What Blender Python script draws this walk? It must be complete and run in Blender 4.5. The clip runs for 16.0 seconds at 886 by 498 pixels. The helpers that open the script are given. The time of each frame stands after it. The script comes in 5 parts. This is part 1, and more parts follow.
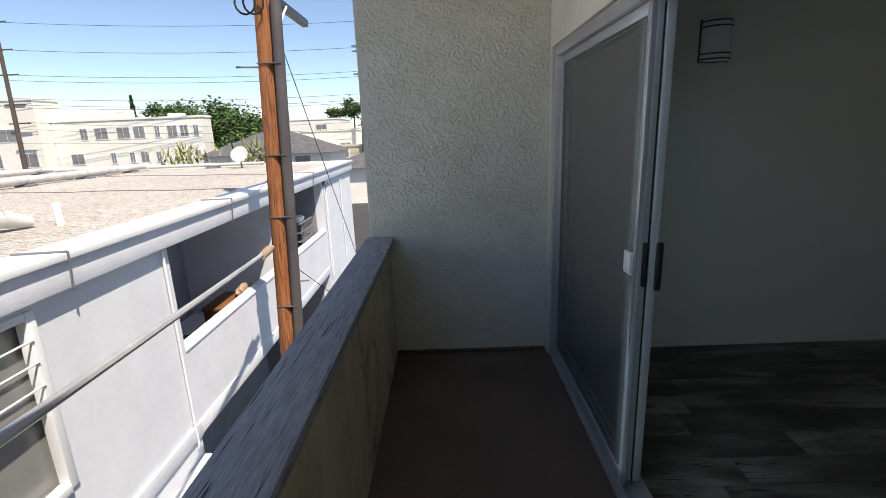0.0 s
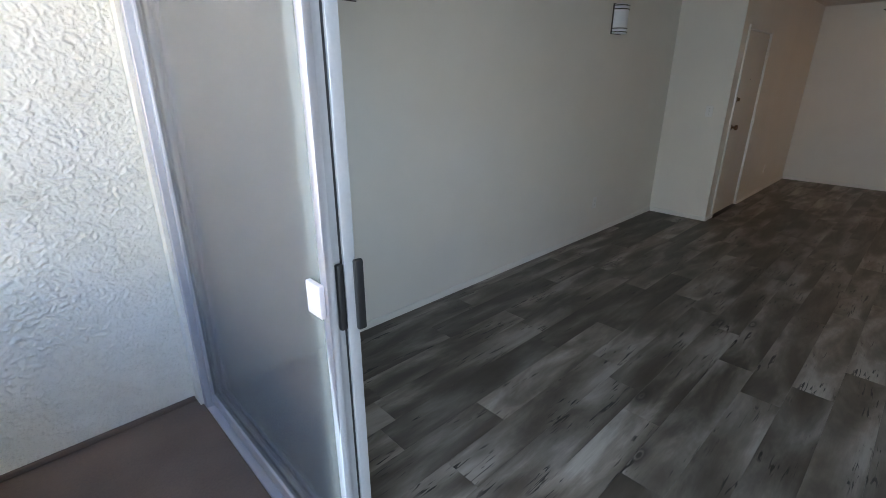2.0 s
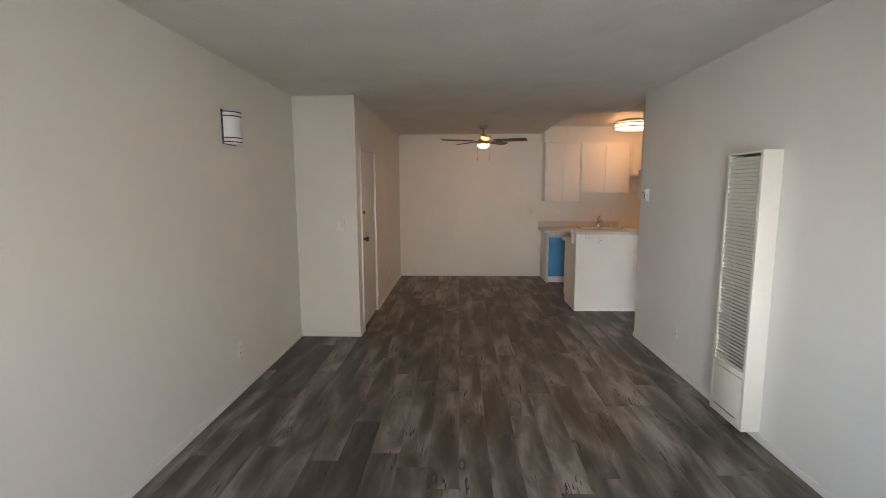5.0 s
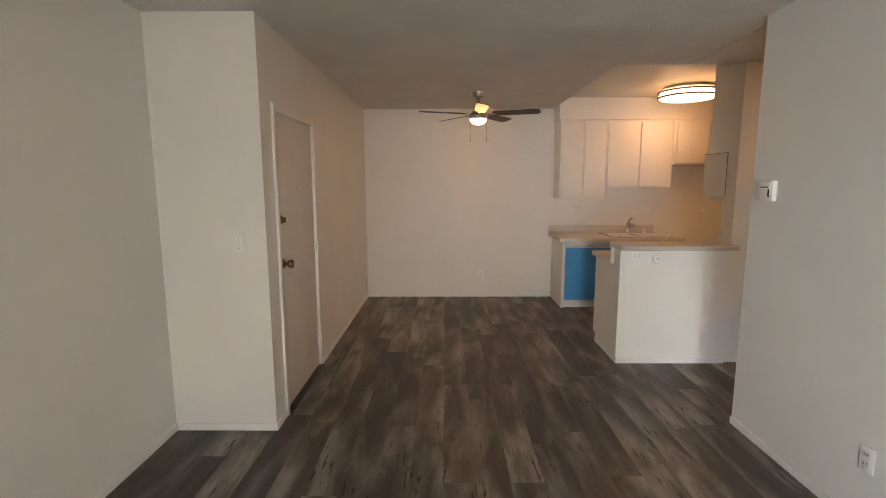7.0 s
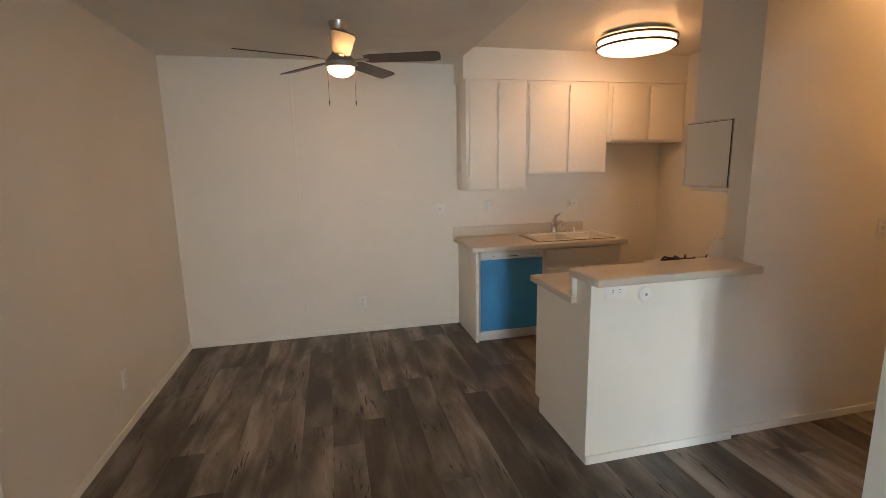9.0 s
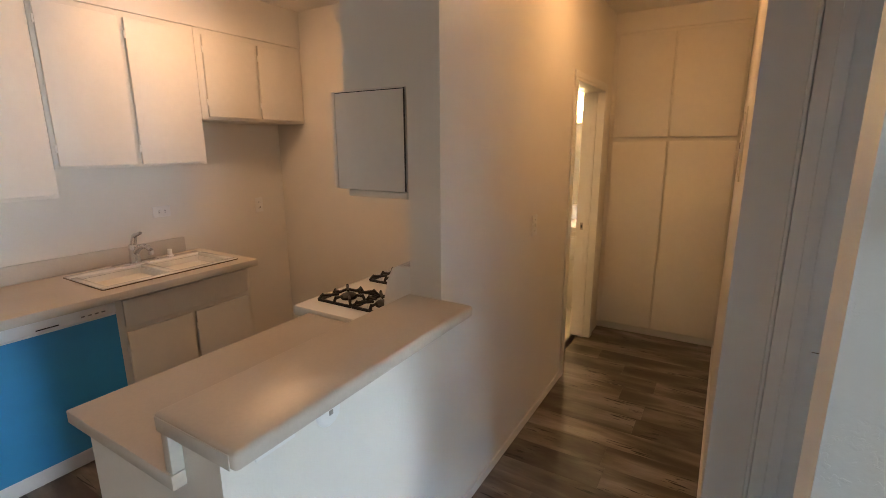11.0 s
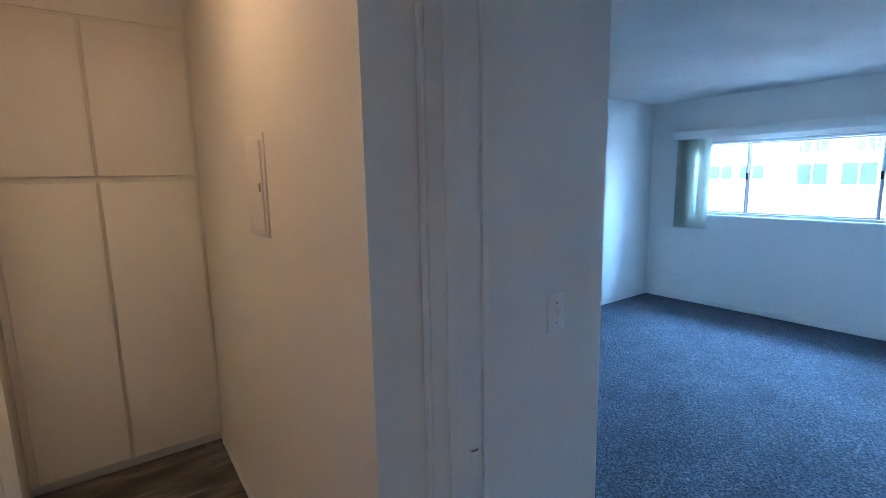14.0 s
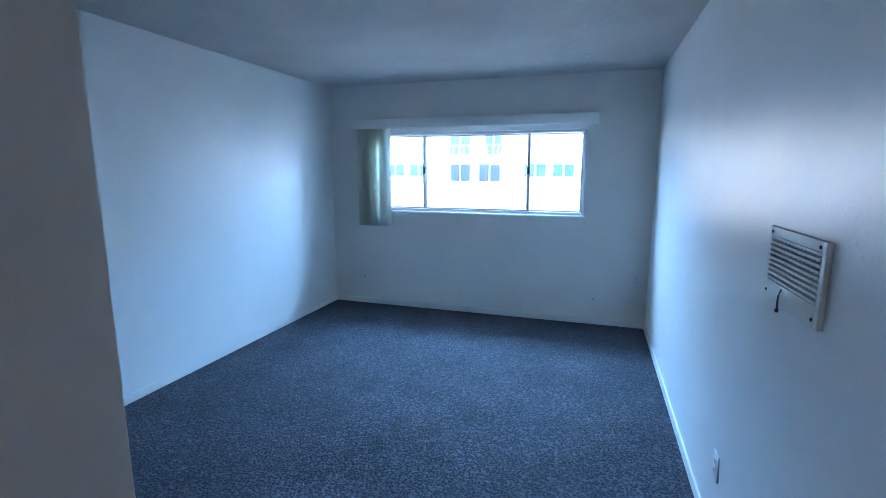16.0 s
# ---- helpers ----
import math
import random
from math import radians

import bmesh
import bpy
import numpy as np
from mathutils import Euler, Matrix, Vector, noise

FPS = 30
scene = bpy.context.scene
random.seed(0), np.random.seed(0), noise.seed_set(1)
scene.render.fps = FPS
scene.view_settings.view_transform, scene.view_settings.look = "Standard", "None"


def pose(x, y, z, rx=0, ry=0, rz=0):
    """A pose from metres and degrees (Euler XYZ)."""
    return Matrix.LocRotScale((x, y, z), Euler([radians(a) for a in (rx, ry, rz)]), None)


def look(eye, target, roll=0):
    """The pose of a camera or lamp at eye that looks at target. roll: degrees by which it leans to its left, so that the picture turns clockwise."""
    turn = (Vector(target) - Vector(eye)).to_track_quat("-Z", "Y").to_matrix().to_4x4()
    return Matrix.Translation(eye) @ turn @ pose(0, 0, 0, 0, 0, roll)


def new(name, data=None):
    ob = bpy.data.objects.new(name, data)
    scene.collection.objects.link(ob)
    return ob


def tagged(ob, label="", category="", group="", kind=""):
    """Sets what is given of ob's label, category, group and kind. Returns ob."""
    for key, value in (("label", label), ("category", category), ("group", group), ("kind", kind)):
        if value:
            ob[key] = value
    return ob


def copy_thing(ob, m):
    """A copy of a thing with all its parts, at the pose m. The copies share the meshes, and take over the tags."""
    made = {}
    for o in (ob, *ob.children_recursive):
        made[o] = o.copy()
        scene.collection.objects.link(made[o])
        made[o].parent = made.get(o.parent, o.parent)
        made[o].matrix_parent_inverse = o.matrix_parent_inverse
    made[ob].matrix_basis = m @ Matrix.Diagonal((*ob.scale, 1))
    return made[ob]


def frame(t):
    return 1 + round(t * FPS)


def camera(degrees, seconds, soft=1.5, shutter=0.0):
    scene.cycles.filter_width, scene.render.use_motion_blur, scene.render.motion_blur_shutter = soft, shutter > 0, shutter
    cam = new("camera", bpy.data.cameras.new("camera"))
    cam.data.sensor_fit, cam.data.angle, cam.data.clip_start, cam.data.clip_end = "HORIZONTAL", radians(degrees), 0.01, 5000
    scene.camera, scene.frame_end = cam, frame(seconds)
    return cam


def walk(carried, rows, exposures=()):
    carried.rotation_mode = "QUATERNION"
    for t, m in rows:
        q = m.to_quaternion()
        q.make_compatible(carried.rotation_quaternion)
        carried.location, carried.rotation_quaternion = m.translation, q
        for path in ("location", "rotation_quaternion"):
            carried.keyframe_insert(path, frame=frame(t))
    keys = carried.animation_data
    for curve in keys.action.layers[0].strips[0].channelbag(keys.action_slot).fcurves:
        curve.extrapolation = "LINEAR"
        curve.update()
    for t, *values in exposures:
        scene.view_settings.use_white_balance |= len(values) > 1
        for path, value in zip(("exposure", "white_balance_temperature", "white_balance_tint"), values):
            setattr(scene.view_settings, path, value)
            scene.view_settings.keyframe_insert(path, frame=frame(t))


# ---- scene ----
cam = camera(87.1, 16.0, soft=0.9)
PATH = [
    (0, (-0.29, -0.241, 1.589), (-0.314, 1.697, 1.095), -2.2),
    (0.5, (-0.282, -0.081, 1.553), (-0.121, 1.81, 0.92), -1.3),
    (1, (-0.203, 0.16, 1.532), (0.164, 1.981, 0.793), -1.1),
    (1.5, (-0.152, 0.35, 1.54), (0.667, 2.023, 0.813), -0.4),
    (2, (-0.066, 0.579, 1.563), (1.231, 1.936, 0.872), 0.1),
    (2.5, (0.082, 0.75, 1.571), (1.698, 1.769, 0.98), 0.1),
    (3, (0.261, 0.891, 1.618), (2.052, 1.64, 1.14), -0.0),
    (3.5, (0.353, 1.006, 1.646), (2.249, 1.502, 1.245), -0.2),
    (4, (0.402, 1.119, 1.652), (2.361, 1.365, 1.33), -0.2),
    (4.2, (0.427, 1.14, 1.645), (2.399, 1.317, 1.358), -0.4),
    (6.3, (2.15, 1.17, 1.576), (4.132, 1.183, 1.306), 0.2),
    (6.5, (2.383, 1.152, 1.573), (4.364, 1.168, 1.3), -0.1),
    (7, (2.907, 1.146, 1.584), (4.887, 1.158, 1.302), -0.1),
    (7.5, (3.437, 1.107, 1.611), (5.416, 1.058, 1.323), -0.6),
    (8, (3.946, 1.017, 1.622), (5.919, 0.875, 1.33), -0.8),
    (8.2, (4.139, 0.989, 1.602), (6.109, 0.819, 1.302), -0.9),
    (10.3, (5.652, 0.529, 1.656), (7.131, -0.742, 1.214), -0.4),
    (10.5, (5.768, 0.414, 1.649), (7.129, -0.982, 1.202), -0.3),
    (11, (6.003, 0.144, 1.637), (7.014, -1.526, 1.2), -0.3),
    (11.5, (6.224, -0.103, 1.642), (6.767, -1.985, 1.241), 0.1),
    (12, (6.323, -0.341, 1.639), (6.467, -2.303, 1.277), -0.0),
    (12.5, (6.36, -0.598, 1.64), (6.179, -2.564, 1.316), 0.1),
    (13, (6.411, -0.758, 1.654), (5.849, -2.651, 1.339), 0.4),
    (13.5, (6.449, -0.838, 1.659), (5.555, -2.6, 1.352), -0.3),
    (14, (6.408, -0.92, 1.65), (5.255, -2.525, 1.344), -1.1),
    (14.5, (6.206, -1.065, 1.631), (4.792, -2.437, 1.288), -1.0),
    (15, (5.968, -1.225, 1.629), (4.335, -2.323, 1.268), -0.3),
    (15.5, (5.726, -1.389, 1.619), (3.943, -2.225, 1.271), 0.5),
    (16, (5.388, -1.442, 1.592), (3.511, -2.045, 1.258), 0.1),
]
EXPOSURES = [(0, 0.4, 7000, 12), (0.5, 0.45, 7000, 12), (1, 1.25, 6900, 13), (1.5, 2.35, 6800, 15), (2, 3.05, 7000, 17), (2.5, 3.55, 7250, 19), (3.0, 3.85, 7550, 22),
             (3.5, 3.8, 7800, 24), (4.2, 3.75, 8100, 25), (6.5, 4.05, 8800, 24), (8.2, 4.15, 8600, 21), (10.5, 4.15, 7250, 16), (11.0, 4.3, 6950, 16), (11.5, 4.5, 6400, 15),
             (12.5, 4.6, 5350, 13), (13.5, 4.4, 5150, 12), (14.5, 4.1, 4750, 10), (15.5, 3.75, 4950, 11), (16, 3.65, 5200, 13)]
walk(cam, [(t, look(eye, target, roll)) for t, eye, target, roll in PATH], EXPOSURES)

# ---- light ----
world = bpy.data.worlds.new("sky")
scene.world = world
world.use_nodes = True
wn = world.node_tree.nodes
sky = wn.new("ShaderNodeTexSky")
sky.sky_type = "NISHITA"
sky.sun_disc = False
sky.sun_elevation = radians(58)
sky.sun_rotation = radians(137)
sky.air_density = 0.75
sky.dust_density = 0.35
sky.ozone_density = 2.0
world.node_tree.links.new(sky.outputs[0], wn["Background"].inputs[0])
wn["Background"].inputs[1].default_value = 0.15
sun_data = bpy.data.lights.new("sun", "SUN")
sun_data.energy = 5.0
sun_data.angle = radians(0.6)
sun_data.color = (1.0, 0.95, 0.87)
sun = new("sun", sun_data)
sun.matrix_world = look((0.68 * 30, -0.73 * 30, 1.6 * 30), (0, 0, 0))



def sky_fill_lamp(name, at, target, size_x, size_y, watts, color, spread):
    """An added area lamp that boosts the sky's light through an opening."""
    data = bpy.data.lights.new(name, "AREA")
    data.shape, data.size, data.size_y = "RECTANGLE", size_x, size_y
    data.energy, data.color, data.spread = watts, color, radians(spread)
    new(name, data).matrix_world = look(at, target)


sky_fill_lamp("sliding_door_daylight", (0.555, 1.00, 1.05), (3.0, 1.6, 1.0), 1.2, 1.9, 2.2, (0.62, 0.84, 1.0), 150)
# second, narrow lamp, added to brighten the peninsula at the far end
sky_fill_lamp("sliding_door_far_daylight", (0.560, 0.95, 1.10), (6.9, -0.95, 0.85), 1.1, 1.8, 0.9, (0.55, 0.80, 1.0), 62)
# added lamp outside, out of sight above the window head, brightens the bedroom
sky_fill_lamp("bedroom_window_daylight", (-0.50, -2.69, 2.40), (4.6, -1.6, 1.0), 2.3, 0.5, 20.0, (0.38, 0.67, 1.0), 140)

# ---- materials ----


class Nodes:
    """A node material with a few short ways to add nodes."""

    def __init__(self, name):
        self.m = bpy.data.materials.new(name)
        self.m.use_nodes = True
        self.t = self.m.node_tree
        self.b = self.t.nodes["Principled BSDF"]
        self.co = self.t.nodes.new("ShaderNodeTexCoord").outputs["Object"]

    def set(self, **kw):
        for key, value in kw.items():
            socket = self.b.inputs[key.replace("_", " ")]
            if isinstance(value, bpy.types.NodeSocket):
                self.t.links.new(value, socket)
            else:
                socket.default_value = (*value, 1) if isinstance(value, tuple) and len(value) == 3 else value
        return self

    def put(self, node, index, value):
        if isinstance(value, bpy.types.NodeSocket):
            self.t.links.new(value, node.inputs[index])
        else:
            node.inputs[index].default_value = value

    def scaled(self, sx, sy, sz, shift=None):
        n = self.t.nodes.new("ShaderNodeMapping")
        n.inputs["Scale"].default_value = (sx, sy, sz)
        self.t.links.new(self.co, n.inputs["Vector"])
        if shift:
            self.t.links.new(shift, n.inputs["Location"])
        return n.outputs[0]

    def noise(self, scale, detail=4, rough=0.55, vec=None, dist=0.0):
        n = self.t.nodes.new("ShaderNodeTexNoise")
        n.inputs["Scale"].default_value = scale
        n.inputs["Detail"].default_value = detail
        n.inputs["Roughness"].default_value = rough
        n.inputs["Distortion"].default_value = dist
        self.t.links.new(vec or self.co, n.inputs["Vector"])
        return n.outputs[0]

    def cells(self, scale, vec=None, feature="F1"):
        n = self.t.nodes.new("ShaderNodeTexVoronoi")
        n.feature = feature
        n.inputs["Scale"].default_value = scale
        self.t.links.new(vec or self.co, n.inputs["Vector"])
        return n.outputs[0]

    def ramp(self, fac, *stops):
        n = self.t.nodes.new("ShaderNodeValToRGB")
        els = n.color_ramp.elements
        while len(els) < len(stops):
            els.new(0.5)
        for e, (p, c) in zip(els, stops):
            e.position = p
            e.color = (*c, 1) if isinstance(c, tuple) else (c, c, c, 1)
        self.t.links.new(fac, n.inputs[0])
        return n.outputs[0]

    def mix(self, fac, a, b, kind="MIX"):
        n = self.t.nodes.new("ShaderNodeMix")
        n.data_type = "RGBA"
        n.blend_type = kind
        for i, v in ((0, fac), (6, a), (7, b)):
            if isinstance(v, tuple):
                v = (*v, 1)
            self.put(n, i, v)
        return n.outputs[2]

    def math(self, kind, a, b=0.0):
        n = self.t.nodes.new("ShaderNodeMath")
        n.operation = kind
        self.put(n, 0, a)
        self.put(n, 1, b)
        return n.outputs[0]

    def random(self):
        return self.t.nodes.new("ShaderNodeObjectInfo").outputs["Random"]

    def island(self):
        return self.t.nodes.new("ShaderNodeNewGeometry").outputs["Random Per Island"]

    def bump(self, height, strength=0.5, distance=0.005):
        n = self.t.nodes.new("ShaderNodeBump")
        n.inputs["Strength"].default_value = strength
        n.inputs["Distance"].default_value = distance
        self.t.links.new(height, n.inputs["Height"])
        self.t.links.new(n.outputs[0], self.b.inputs["Normal"])
        return self


def paint(name, color, rough=0.55, spread=0.05, grain=160, relief=0.15, metal=0.0, dist=0.002):
    """A painted or plain surface, with faint blotches, fine grain and low relief."""
    n = Nodes(name)
    dark = tuple(c * (1 - 2 * spread) for c in color)
    light = tuple(min(1, c * (1 + spread)) for c in color)
    big = n.ramp(n.noise(1.7, 5), (0.3, dark), (0.7, light))
    fine = n.ramp(n.noise(grain * 0.4, 3), (0.3, 1 - spread), (0.7, 1.0))
    n.set(Base_Color=n.mix(1.0, big, fine, "MULTIPLY"), Metallic=metal)
    n.set(Roughness=n.ramp(n.noise(6, 4), (0.3, max(0.02, rough - 0.025)), (0.7, min(1, rough + 0.025))))
    n.bump(n.noise(grain, 3), relief, dist)
    return n.m


def glow(name, color, strength):
    n = Nodes(name)
    n.set(Base_Color=color, Emission_Color=color, Emission_Strength=strength, Roughness=0.4)
    return n.m




def trowelled(name, color, rough, peel, flake):
    """Rolled wall paint over skim coat: orange peel, and flat trowel flakes here and there."""
    n = Nodes(name)
    blotch = n.ramp(n.noise(1.4, 6, 0.6), (0.3, tuple(c * 0.955 for c in color)), (0.7, tuple(min(1, c * 1.02) for c in color)))
    grime = n.ramp(n.noise(0.55, 3), (0.3, 0.965), (0.6, 1.0))
    n.set(Base_Color=n.mix(1.0, blotch, grime, "MULTIPLY"), Roughness=n.ramp(n.noise(5, 4), (0.3, rough - 0.03), (0.7, rough + 0.04)))
    where = n.ramp(n.noise(2.3, 3), (0.42, 0.0), (0.62, 1.0))
    chips = n.math("MULTIPLY", n.ramp(n.noise(42, 4, 0.6, dist=0.5), (0.55, 0.0), (0.585, 1.0)), where)
    height = n.math("ADD", n.math("MULTIPLY", n.noise(115, 3), peel), n.math("MULTIPLY", chips, flake))
    n.bump(height, 0.5, 0.004)
    return n.m


wall_mat = trowelled("eggshell_wall", (0.80, 0.765, 0.70), 0.42, 0.35, 0.10)
gloss_mat = trowelled("semigloss_wall", (0.80, 0.775, 0.73), 0.35, 0.35, 0.30)
trim_mat = paint("white_trim", (0.82, 0.80, 0.75), 0.35, 0.03, 60, 0.12)
cabinet_mat = paint("cream_cabinet_paint", (0.80, 0.76, 0.69), 0.4, 0.025, 70, 0.15)
door_mat = paint("cream_door_paint", (0.74, 0.68, 0.60), 0.38, 0.03, 60, 0.1)
plate_mat = paint("white_plastic", (0.82, 0.81, 0.78), 0.3, 0.01, 200, 0.03)
dark_mat = paint("black_plastic", (0.012, 0.012, 0.013), 0.4, 0.1, 150, 0.1)
slot_mat = paint("dark_gap", (0.03, 0.027, 0.025), 0.8, 0.1)
chrome_mat = paint("chrome", (0.75, 0.75, 0.76), 0.14, 0.02, 60, 0.02, metal=1.0)
nickel_mat = paint("brushed_nickel", (0.42, 0.39, 0.36), 0.3, 0.05, 200, 0.05, metal=1.0)
dark_chrome_mat = paint("dark_chrome", (0.16, 0.15, 0.15), 0.16, 0.05, 120, 0.03, metal=1.0)
bronze_mat = paint("dark_bronze", (0.03, 0.022, 0.016), 0.45, 0.1, 120, 0.05, metal=0.6)
alu_mat = paint("mill_aluminium", (0.56, 0.58, 0.61), 0.36, 0.06, 220, 0.1, metal=0.55)
brass_mat = paint("antique_brass", (0.16, 0.10, 0.055), 0.3, 0.1, 120, 0.06, metal=1.0)
enamel_mat = paint("white_enamel", (0.83, 0.82, 0.79), 0.14, 0.01, 60, 0.02)
iron_mat = paint("cast_iron", (0.012, 0.011, 0.011), 0.55, 0.1, 180, 0.25)
blade_mat = paint("dark_walnut_blade", (0.035, 0.02, 0.014), 0.4, 0.2, 70, 0.1)
laminate_mat = paint("beige_laminate", (0.56, 0.49, 0.41), 0.30, 0.05, 240, 0.03)
laminate_edge_mat = paint("laminate_edge", (0.60, 0.55, 0.48), 0.3, 0.04, 200, 0.04)
blue_mat = paint("blue_protective_film", (0.035, 0.31, 0.64), 0.3, 0.06, 12, 0.25, dist=0.004)
heater_mat = paint("heater_enamel", (0.76, 0.72, 0.64), 0.4, 0.03, 120, 0.06)
filter_mat = paint("grey_register_mesh", (0.34, 0.33, 0.31), 0.8, 0.1)
grille_mat = paint("aged_ivory_metal", (0.74, 0.72, 0.66), 0.45, 0.06, 90, 0.12)
deck_mat = paint("brown_deck_coating", (0.160, 0.118, 0.090), 0.75, 0.14, 260, 0.45, dist=0.003)
diffuser_off = paint("frosted_glass_off", (0.84, 0.84, 0.87), 0.3, 0.01, 60, 0.02)
kitchen_glow = glow("warm_drum_diffuser", (1.0, 0.60, 0.32), 0.62)
fan_glow = glow("warm_bowl_diffuser", (1.0, 0.57, 0.26), 2.5)
hall_glow = glow("hall_dome_diffuser", (1.0, 0.56, 0.24), 2.0)
bath_glow = glow("bath_light_diffuser", (1.0, 0.72, 0.36), 2.2)

n = Nodes("popcorn_ceiling")
pop = n.mix(0.5, n.ramp(n.cells(75), (0.1, 1.0), (0.5, 0.0)), n.ramp(n.noise(50, 5, 0.7), (0.45, 0.0), (0.62, 1.0)))
n.set(Base_Color=n.ramp(n.noise(2.2, 4), (0.3, (0.70, 0.67, 0.62)), (0.7, (0.78, 0.75, 0.70))), Roughness=0.9)
n.bump(pop, 0.5, 0.009)
popcorn_mat = n.m

n = Nodes("knockdown_ceiling")
splat = n.mix(0.35, n.ramp(n.noise(27, 5, 0.65, dist=0.6), (0.5, 0.0), (0.56, 1.0)), n.ramp(n.noise(70, 4, 0.7), (0.45, 0.0), (0.62, 1.0)))
n.set(Base_Color=n.ramp(n.noise(2.2, 4), (0.3, (0.71, 0.69, 0.65)), (0.7, (0.78, 0.76, 0.72))), Roughness=0.8)
n.bump(splat, 0.9, 0.028)
knockdown_mat = n.m

n = Nodes("trowelled_stucco")
patch = n.ramp(n.noise(6.0, 4, 0.6), (0.38, 0.35), (0.52, 1.0))
clot = n.noise(90, 4, 0.6, vec=n.scaled(1.0, 1.0, 1.25), dist=0.45)
flakes = n.ramp(clot, (0.435, 0.0), (0.455, 1.0))
# thin band round each flake, darkened below as painted edge shade
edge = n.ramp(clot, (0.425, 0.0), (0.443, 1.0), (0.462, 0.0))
small = n.ramp(n.noise(105, 3, 0.6, dist=0.4), (0.38, 0.0), (0.42, 1.0))
tex = n.mix(patch, (0.7, 0.7, 0.7), n.mix(0.3, flakes, small))
tone = n.ramp(n.noise(3.1, 6, 0.65), (0.28, (0.63, 0.63, 0.54)), (0.5, (0.70, 0.70, 0.62)), (0.72, (0.76, 0.76, 0.69)))
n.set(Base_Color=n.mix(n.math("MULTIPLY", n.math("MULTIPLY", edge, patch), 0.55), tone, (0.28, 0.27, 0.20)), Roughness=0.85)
n.bump(n.mix(0.08, tex, n.noise(260, 3)), 0.6, 0.0025)
stucco_mat = n.m

n = Nodes("stained_parapet_stucco")
wash = n.noise(2.2, 6, 0.65, vec=n.scaled(1.0, 1.2, 0.8))
smudge = n.noise(2.6, 5, 0.6, vec=n.scaled(1.0, 1.3, 0.7), dist=0.7)
tone = n.ramp(wash, (0.28, (0.36, 0.31, 0.19)), (0.48, (0.55, 0.49, 0.32)), (0.68, (0.66, 0.61, 0.44)))
tone = n.mix(n.ramp(smudge, (0.57, 0.0), (0.72, 0.8)), tone, (0.085, 0.075, 0.055))
n.set(Base_Color=tone, Roughness=0.88)
n.bump(n.mix(0.35, n.noise(9, 5, 0.65, dist=0.6), n.noise(120, 3)), 0.7, 0.010)
parapet_mat = n.m

n = Nodes("weathered_grey_timber")
grain = n.noise(9, 8, 0.7, vec=n.scaled(14, 0.9, 14), dist=0.5)
cracks = n.noise(7, 4, 0.6, vec=n.scaled(26, 0.7, 26), dist=0.3)
tone = n.ramp(grain, (0.3, (0.20, 0.205, 0.225)), (0.55, (0.36, 0.365, 0.385)), (0.75, (0.50, 0.505, 0.52)))
n.set(Base_Color=n.mix(n.ramp(cracks, (0.34, 0.92), (0.41, 0.0)), tone, (0.035, 0.033, 0.035)), Roughness=0.85)
n.bump(n.mix(0.5, grain, n.ramp(cracks, (0.30, 0.0), (0.38, 1.0))), 0.8, 0.006)
timber_mat = n.m

n = Nodes("vinyl_plank")
shift = n.t.nodes.new("ShaderNodeVectorMath")
shift.operation = "SCALE"
shift.inputs[0].default_value = (37.0, 17.0, 5.0)
n.t.links.new(n.random(), shift.inputs["Scale"])
sh = shift.outputs[0]
knots = n.cells(1.35, vec=n.scaled(1.0, 2.7, 1.0, sh))
drift = n.noise(1.0, 5, 0.55, vec=n.scaled(1.5, 6.5, 1.0, sh), dist=0.35)
smoke = n.noise(1.0, 5, 0.62, vec=n.scaled(1.8, 5.0, 1.0, sh), dist=0.35)
fine = n.noise(10, 5, 0.65, vec=n.scaled(0.6, 16.0, 1.0, sh))
marks = n.noise(1.0, 2, 0.5, vec=n.scaled(5.5, 60.0, 1.0, sh), dist=1.0)
sparse = n.noise(1.0, 2, 0.5, vec=n.scaled(2.6, 6.0, 1.0, sh))
base = n.ramp(drift, (0.30, (0.050, 0.039, 0.029)), (0.42, (0.098, 0.079, 0.062)), (0.54, (0.178, 0.153, 0.130)), (0.67, (0.298, 0.268, 0.238)))
base = n.mix(1.0, base, n.ramp(n.random(), (0.0, 0.64), (0.3, 0.87), (0.7, 1.04), (1.0, 1.32)), "MULTIPLY")
base = n.mix(n.ramp(smoke, (0.36, 0.62), (0.54, 0.0)), base, (0.054, 0.043, 0.034))
base = n.mix(0.38, base, n.ramp(fine, (0.3, 0.7), (0.7, 1.24)), "MULTIPLY")
spot = n.math("MULTIPLY", n.ramp(marks, (0.59, 0.0), (0.63, 0.95)), n.ramp(sparse, (0.54, 0.0), (0.60, 1.0)))
base = n.mix(spot, base, (0.012, 0.009, 0.008))
base = n.mix(n.ramp(knots, (0.0, 0.97), (0.030, 0.9), (0.045, 0.2), (0.065, 0.8), (0.10, 0.45), (0.19, 0.0)), base, (0.020, 0.015, 0.012))
n.set(Base_Color=base, Roughness=n.ramp(fine, (0.3, 0.40), (0.7, 0.50)))
n.bump(n.mix(0.6, fine, drift), 0.2, 0.001)
plank_mat = n.m

n = Nodes("frieze_carpet")
tuft = n.mix(0.5, n.noise(55, 4, 0.7, dist=1.8), n.cells(75))
wear = n.noise(2.4, 5, 0.6)
tone = n.ramp(tuft, (0.32, (0.020, 0.021, 0.028)), (0.5, (0.060, 0.063, 0.080)), (0.68, (0.120, 0.126, 0.152)))
n.set(Base_Color=n.mix(1.0, tone, n.ramp(wear, (0.3, 0.72), (0.7, 1.15)), "MULTIPLY"), Roughness=0.95)
